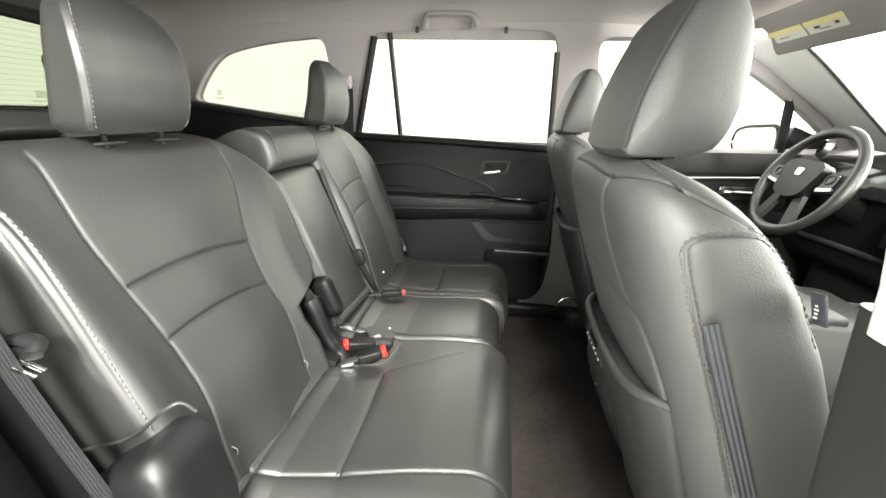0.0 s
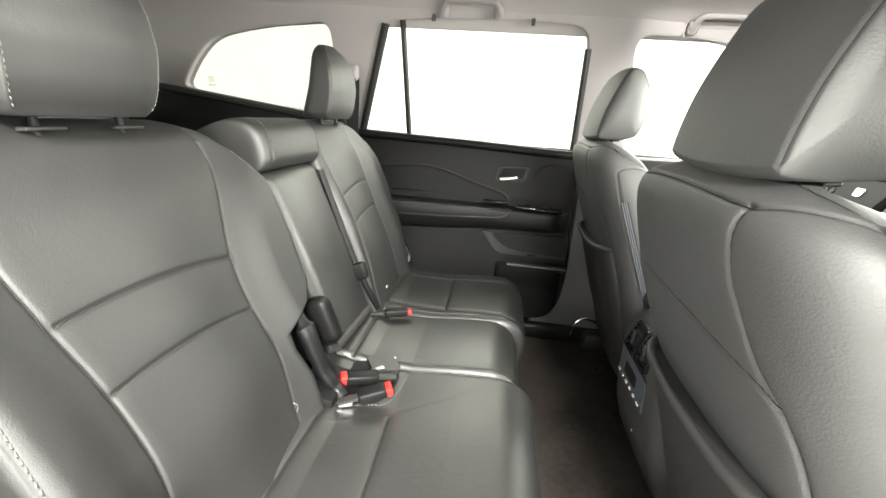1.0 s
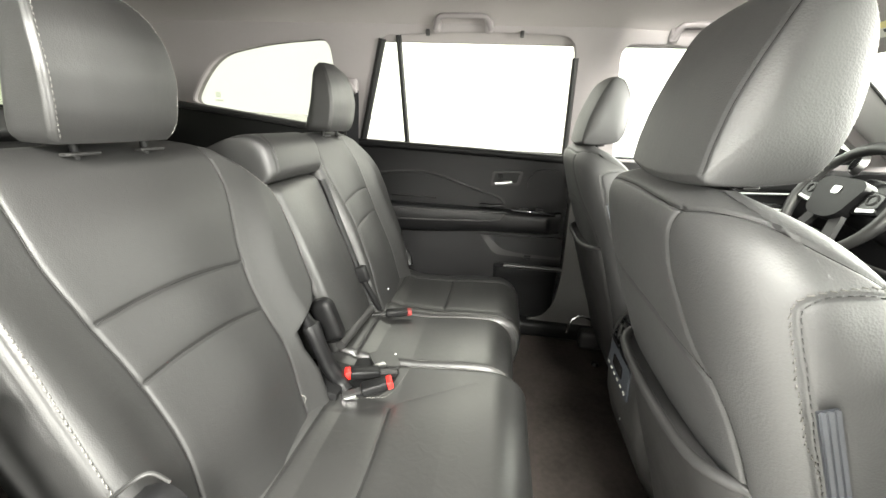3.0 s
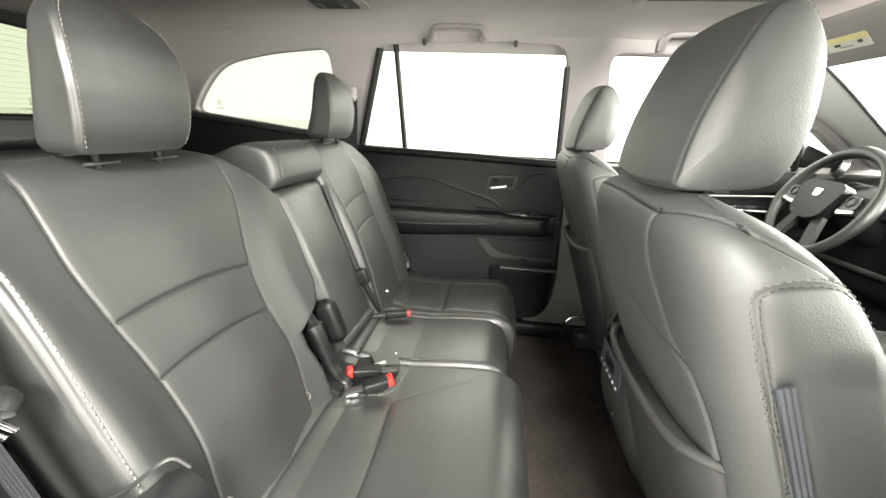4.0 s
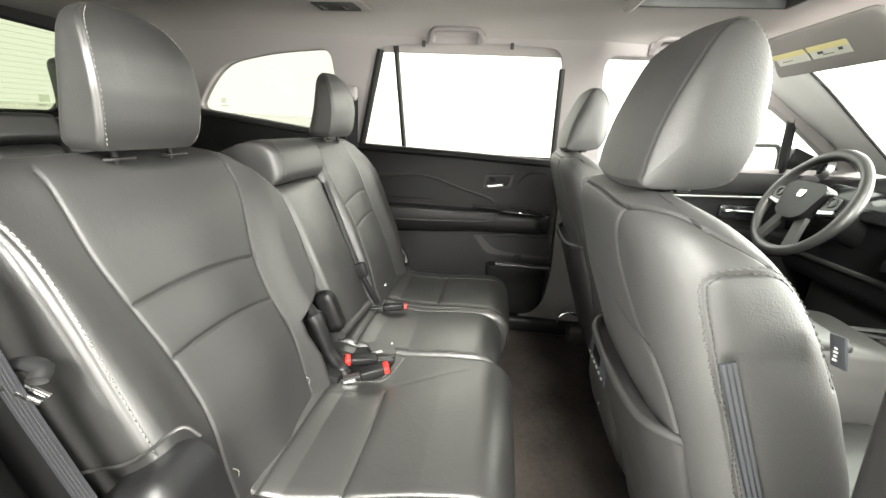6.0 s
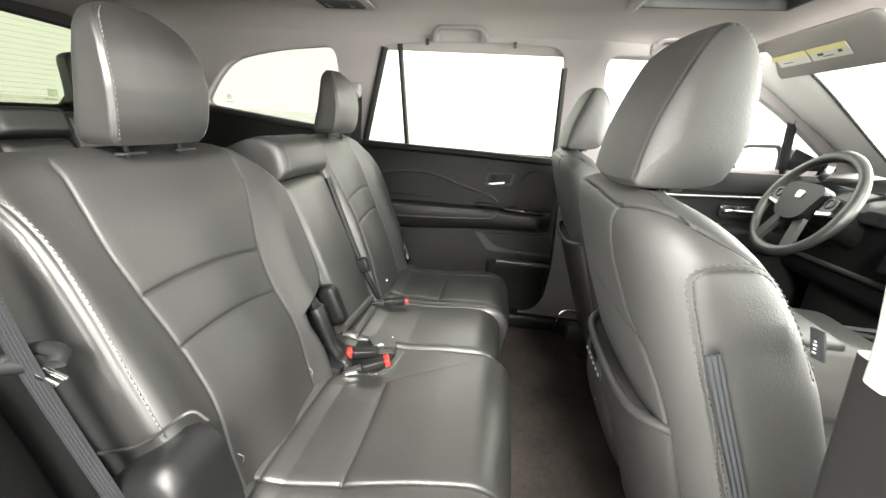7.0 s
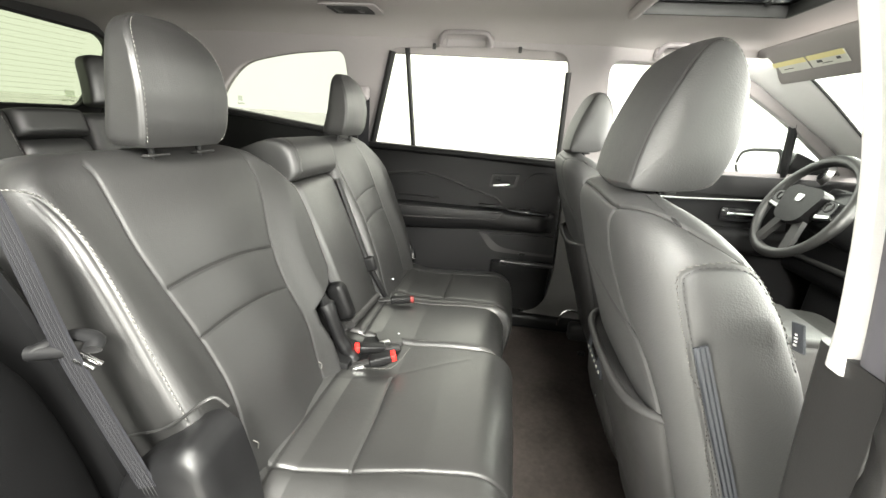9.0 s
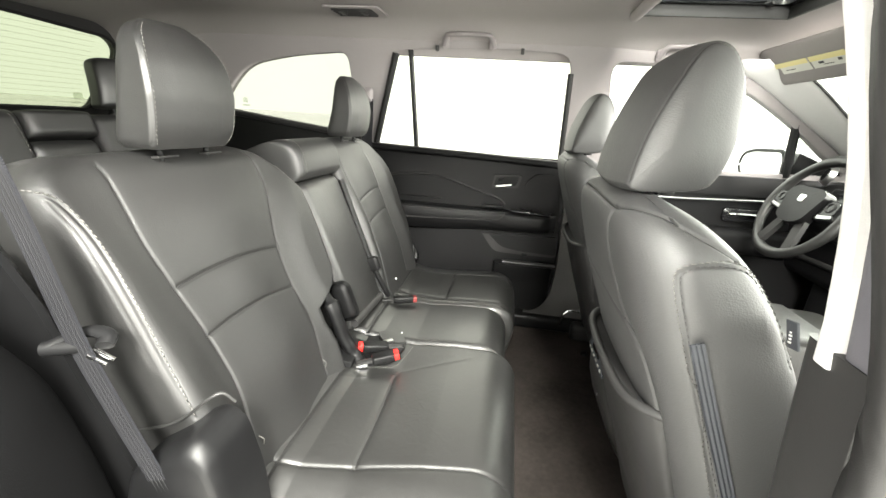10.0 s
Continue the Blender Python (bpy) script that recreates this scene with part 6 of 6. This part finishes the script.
for k in range(6):
    bm = bmesh.new()
    box(bm, cpt(-0.008 + k * 0.027, 0.3685, 0.0035), (0.003, 0.011, 0.0055), 0.001)
    part("button", bm, LABEL, panel, "small bright button")
for y0, y1 in ((-0.010, 0.056), (0.062, 0.128)):
    vf = part("rear_vent", sheet(rounded([(y0, 0.443), (y1, 0.443), (y1 - 0.004, 0.514), (y0 + 0.004, 0.514)], 0.008), [rounded([(y0 + 0.007, 0.451), (y1 - 0.007, 0.451), (y1 - 0.010, 0.506), (y0 + 0.010, 0.506)], 0.006)], lambda y, z: cpt(y, z, 0.006), (0.010, 0, 0)), GLOSS, con, "glossy black vent frame")
    for k in range(4):
        bm = bmesh.new()
        z = 0.459 + k * 0.013
        box(bm, cpt((y0 + y1) / 2, z, 0.001), (0.010, y1 - y0 - 0.016, 0.0025), 0.0006, (0, 30, 0))
        part("slat", bm, PLASTIC, vf)
    bm = bmesh.new()
    box(bm, cpt((y0 + y1) / 2, 0.478, 0.006), (0.008, 0.012, 0.040), 0.002)
    part("tab", bm, PLASTIC_GREY, vf, "charcoal vent tab")
bm = bmesh.new()
box(bm, cpt(0.005, 0.285, 0.001), (0.002, 0.003, 0.006), 0.0005)
part("socket", bm, WHITE_MARK, con, "pale socket marking")
bm = bmesh.new()
box(bm, (1.17, CY, 0.553), (0.38, 0.22, 0.03), 0.012, segs=3)
part("lid", bm, LEATHER_SMOOTH, con, "padded leather console lid")
bm = bmesh.new()
box(bm, (1.53, CY, 0.42), (0.32, 0.22, 0.19), 0.012)
part("deck", bm, GLOSS, con, "glossy shifter deck")
part("deck_trim", sheet(rounded([(1.40, -0.058), (1.65, -0.058), (1.65, 0.148), (1.40, 0.148)], 0.02), [rounded([(1.412, -0.046), (1.638, -0.046), (1.638, 0.136), (1.412, 0.136)], 0.015)], lambda x, y: (x, y, 0.516), (0, 0, 0.005)), SILVER, con, "satin silver deck trim")
for k in range(4):
    bm = bmesh.new()
    box(bm, (1.45 + 0.045 * k, CY, 0.520), (0.03, 0.06, 0.014), 0.004)
    part("gear_button", bm, PLASTIC_GREY, con)
for y_ in (0.02, 0.05):
    bm = bmesh.new()
    box(bm, (1.60, y_, 0.529), (0.012, 0.014, 0.003), 0.001)
    part("indicator", bm, RED, con, "small red mark")
# driver's footwell: pedals and kick panel
pd = thing("pedals", "dark pedals deep in the driver's footwell", "pedal", (1.98, 0.45, 0.15))
for y_ in (0.36, 0.47):
    bm = bmesh.new()
    box(bm, (1.93, y_, 0.24), (0.02, 0.07, 0.09), 0.008, (0, 25, 0))
    part("pedal", bm, RUBBER, pd)
    part("lever", bar((1.94, y_, 0.26), (2.02, y_, 0.45), 0.010), PLASTIC, pd)
# bolt and rail end on the carpet
bt = thing("floor_bolt", "dark bolt on a bright seat rail bracket", "bolt", (0.95, 0.42, 0.10))
bm = bmesh.new()
bmesh.ops.create_cone(bm, cap_ends=True, segments=16, radius1=0.016, radius2=0.012, depth=0.012)
bmesh.ops.translate(bm, verts=bm.verts[:], vec=(0.968, 0.540, 0.100))
part("bolt_head", bm, PLASTIC, bt)

# pivot knob on the driver seat's inner side
bm = bmesh.new()
bmesh.ops.create_cone(bm, cap_ends=True, segments=32, radius1=0.036, radius2=0.030, depth=0.022)
bmesh.ops.transform(bm, matrix=pose(0.965, 0.215, 0.530, 90, 0, 0), verts=bm.verts[:])
kn = part("armrest_pivot", bm, PLASTIC_GREY, front_far, "round charcoal armrest pivot cover")
bm = bmesh.new()
tube(bm, [(0.965 + 0.026 * math.cos(a), 0.203, 0.530 + 0.026 * math.sin(a)) for a in np.linspace(0, 2 * math.pi, 28)[:-1]], 0.003, n=6, closed=True)
part("pivot_ring", bm, PLASTIC, kn)

# switch bank and lower trim beside the steering column
part("knee_ledge", bar((1.73, 0.30, 0.585), (1.73, 0.70, 0.575), 0.012, n=10), PLASTIC_GREY, dash, "charcoal lower dash edge")
for y_, z_ in ((0.235, 0.66), (0.235, 0.63)):
    bm = bmesh.new()
    box(bm, (1.690, y_, z_), (0.02, 0.035, 0.018), 0.004)
    part("switch", bm, PLASTIC_GREY, dash)
bm = bmesh.new()
tube(bm, smooth_line([(1.60, 0.50, 0.80), (1.585, 0.58, 0.815), (1.575, 0.66, 0.83)], 12), [0.007] * 8 + [0.010] * 4, n=10)
part("stalk", bm, PLASTIC, sw, "black indicator stalk")
bm = bmesh.new()
tube(bm, smooth_line([(1.60, 0.44, 0.80), (1.585, 0.36, 0.81), (1.575, 0.29, 0.82)], 12), [0.007] * 8 + [0.010] * 4, n=10)
part("stalk", bm, PLASTIC, sw, "black wiper stalk")
bm = bmesh.new()
bmesh.ops.create_cone(bm, cap_ends=True, segments=24, radius1=0.020, radius2=0.018, depth=0.02)
bmesh.ops.transform(bm, matrix=pose(1.705, 0.30, 0.665, 0, -75, 0), verts=bm.verts[:])
part("start_button", bm, DULL_RED, dash, "dull red start button")
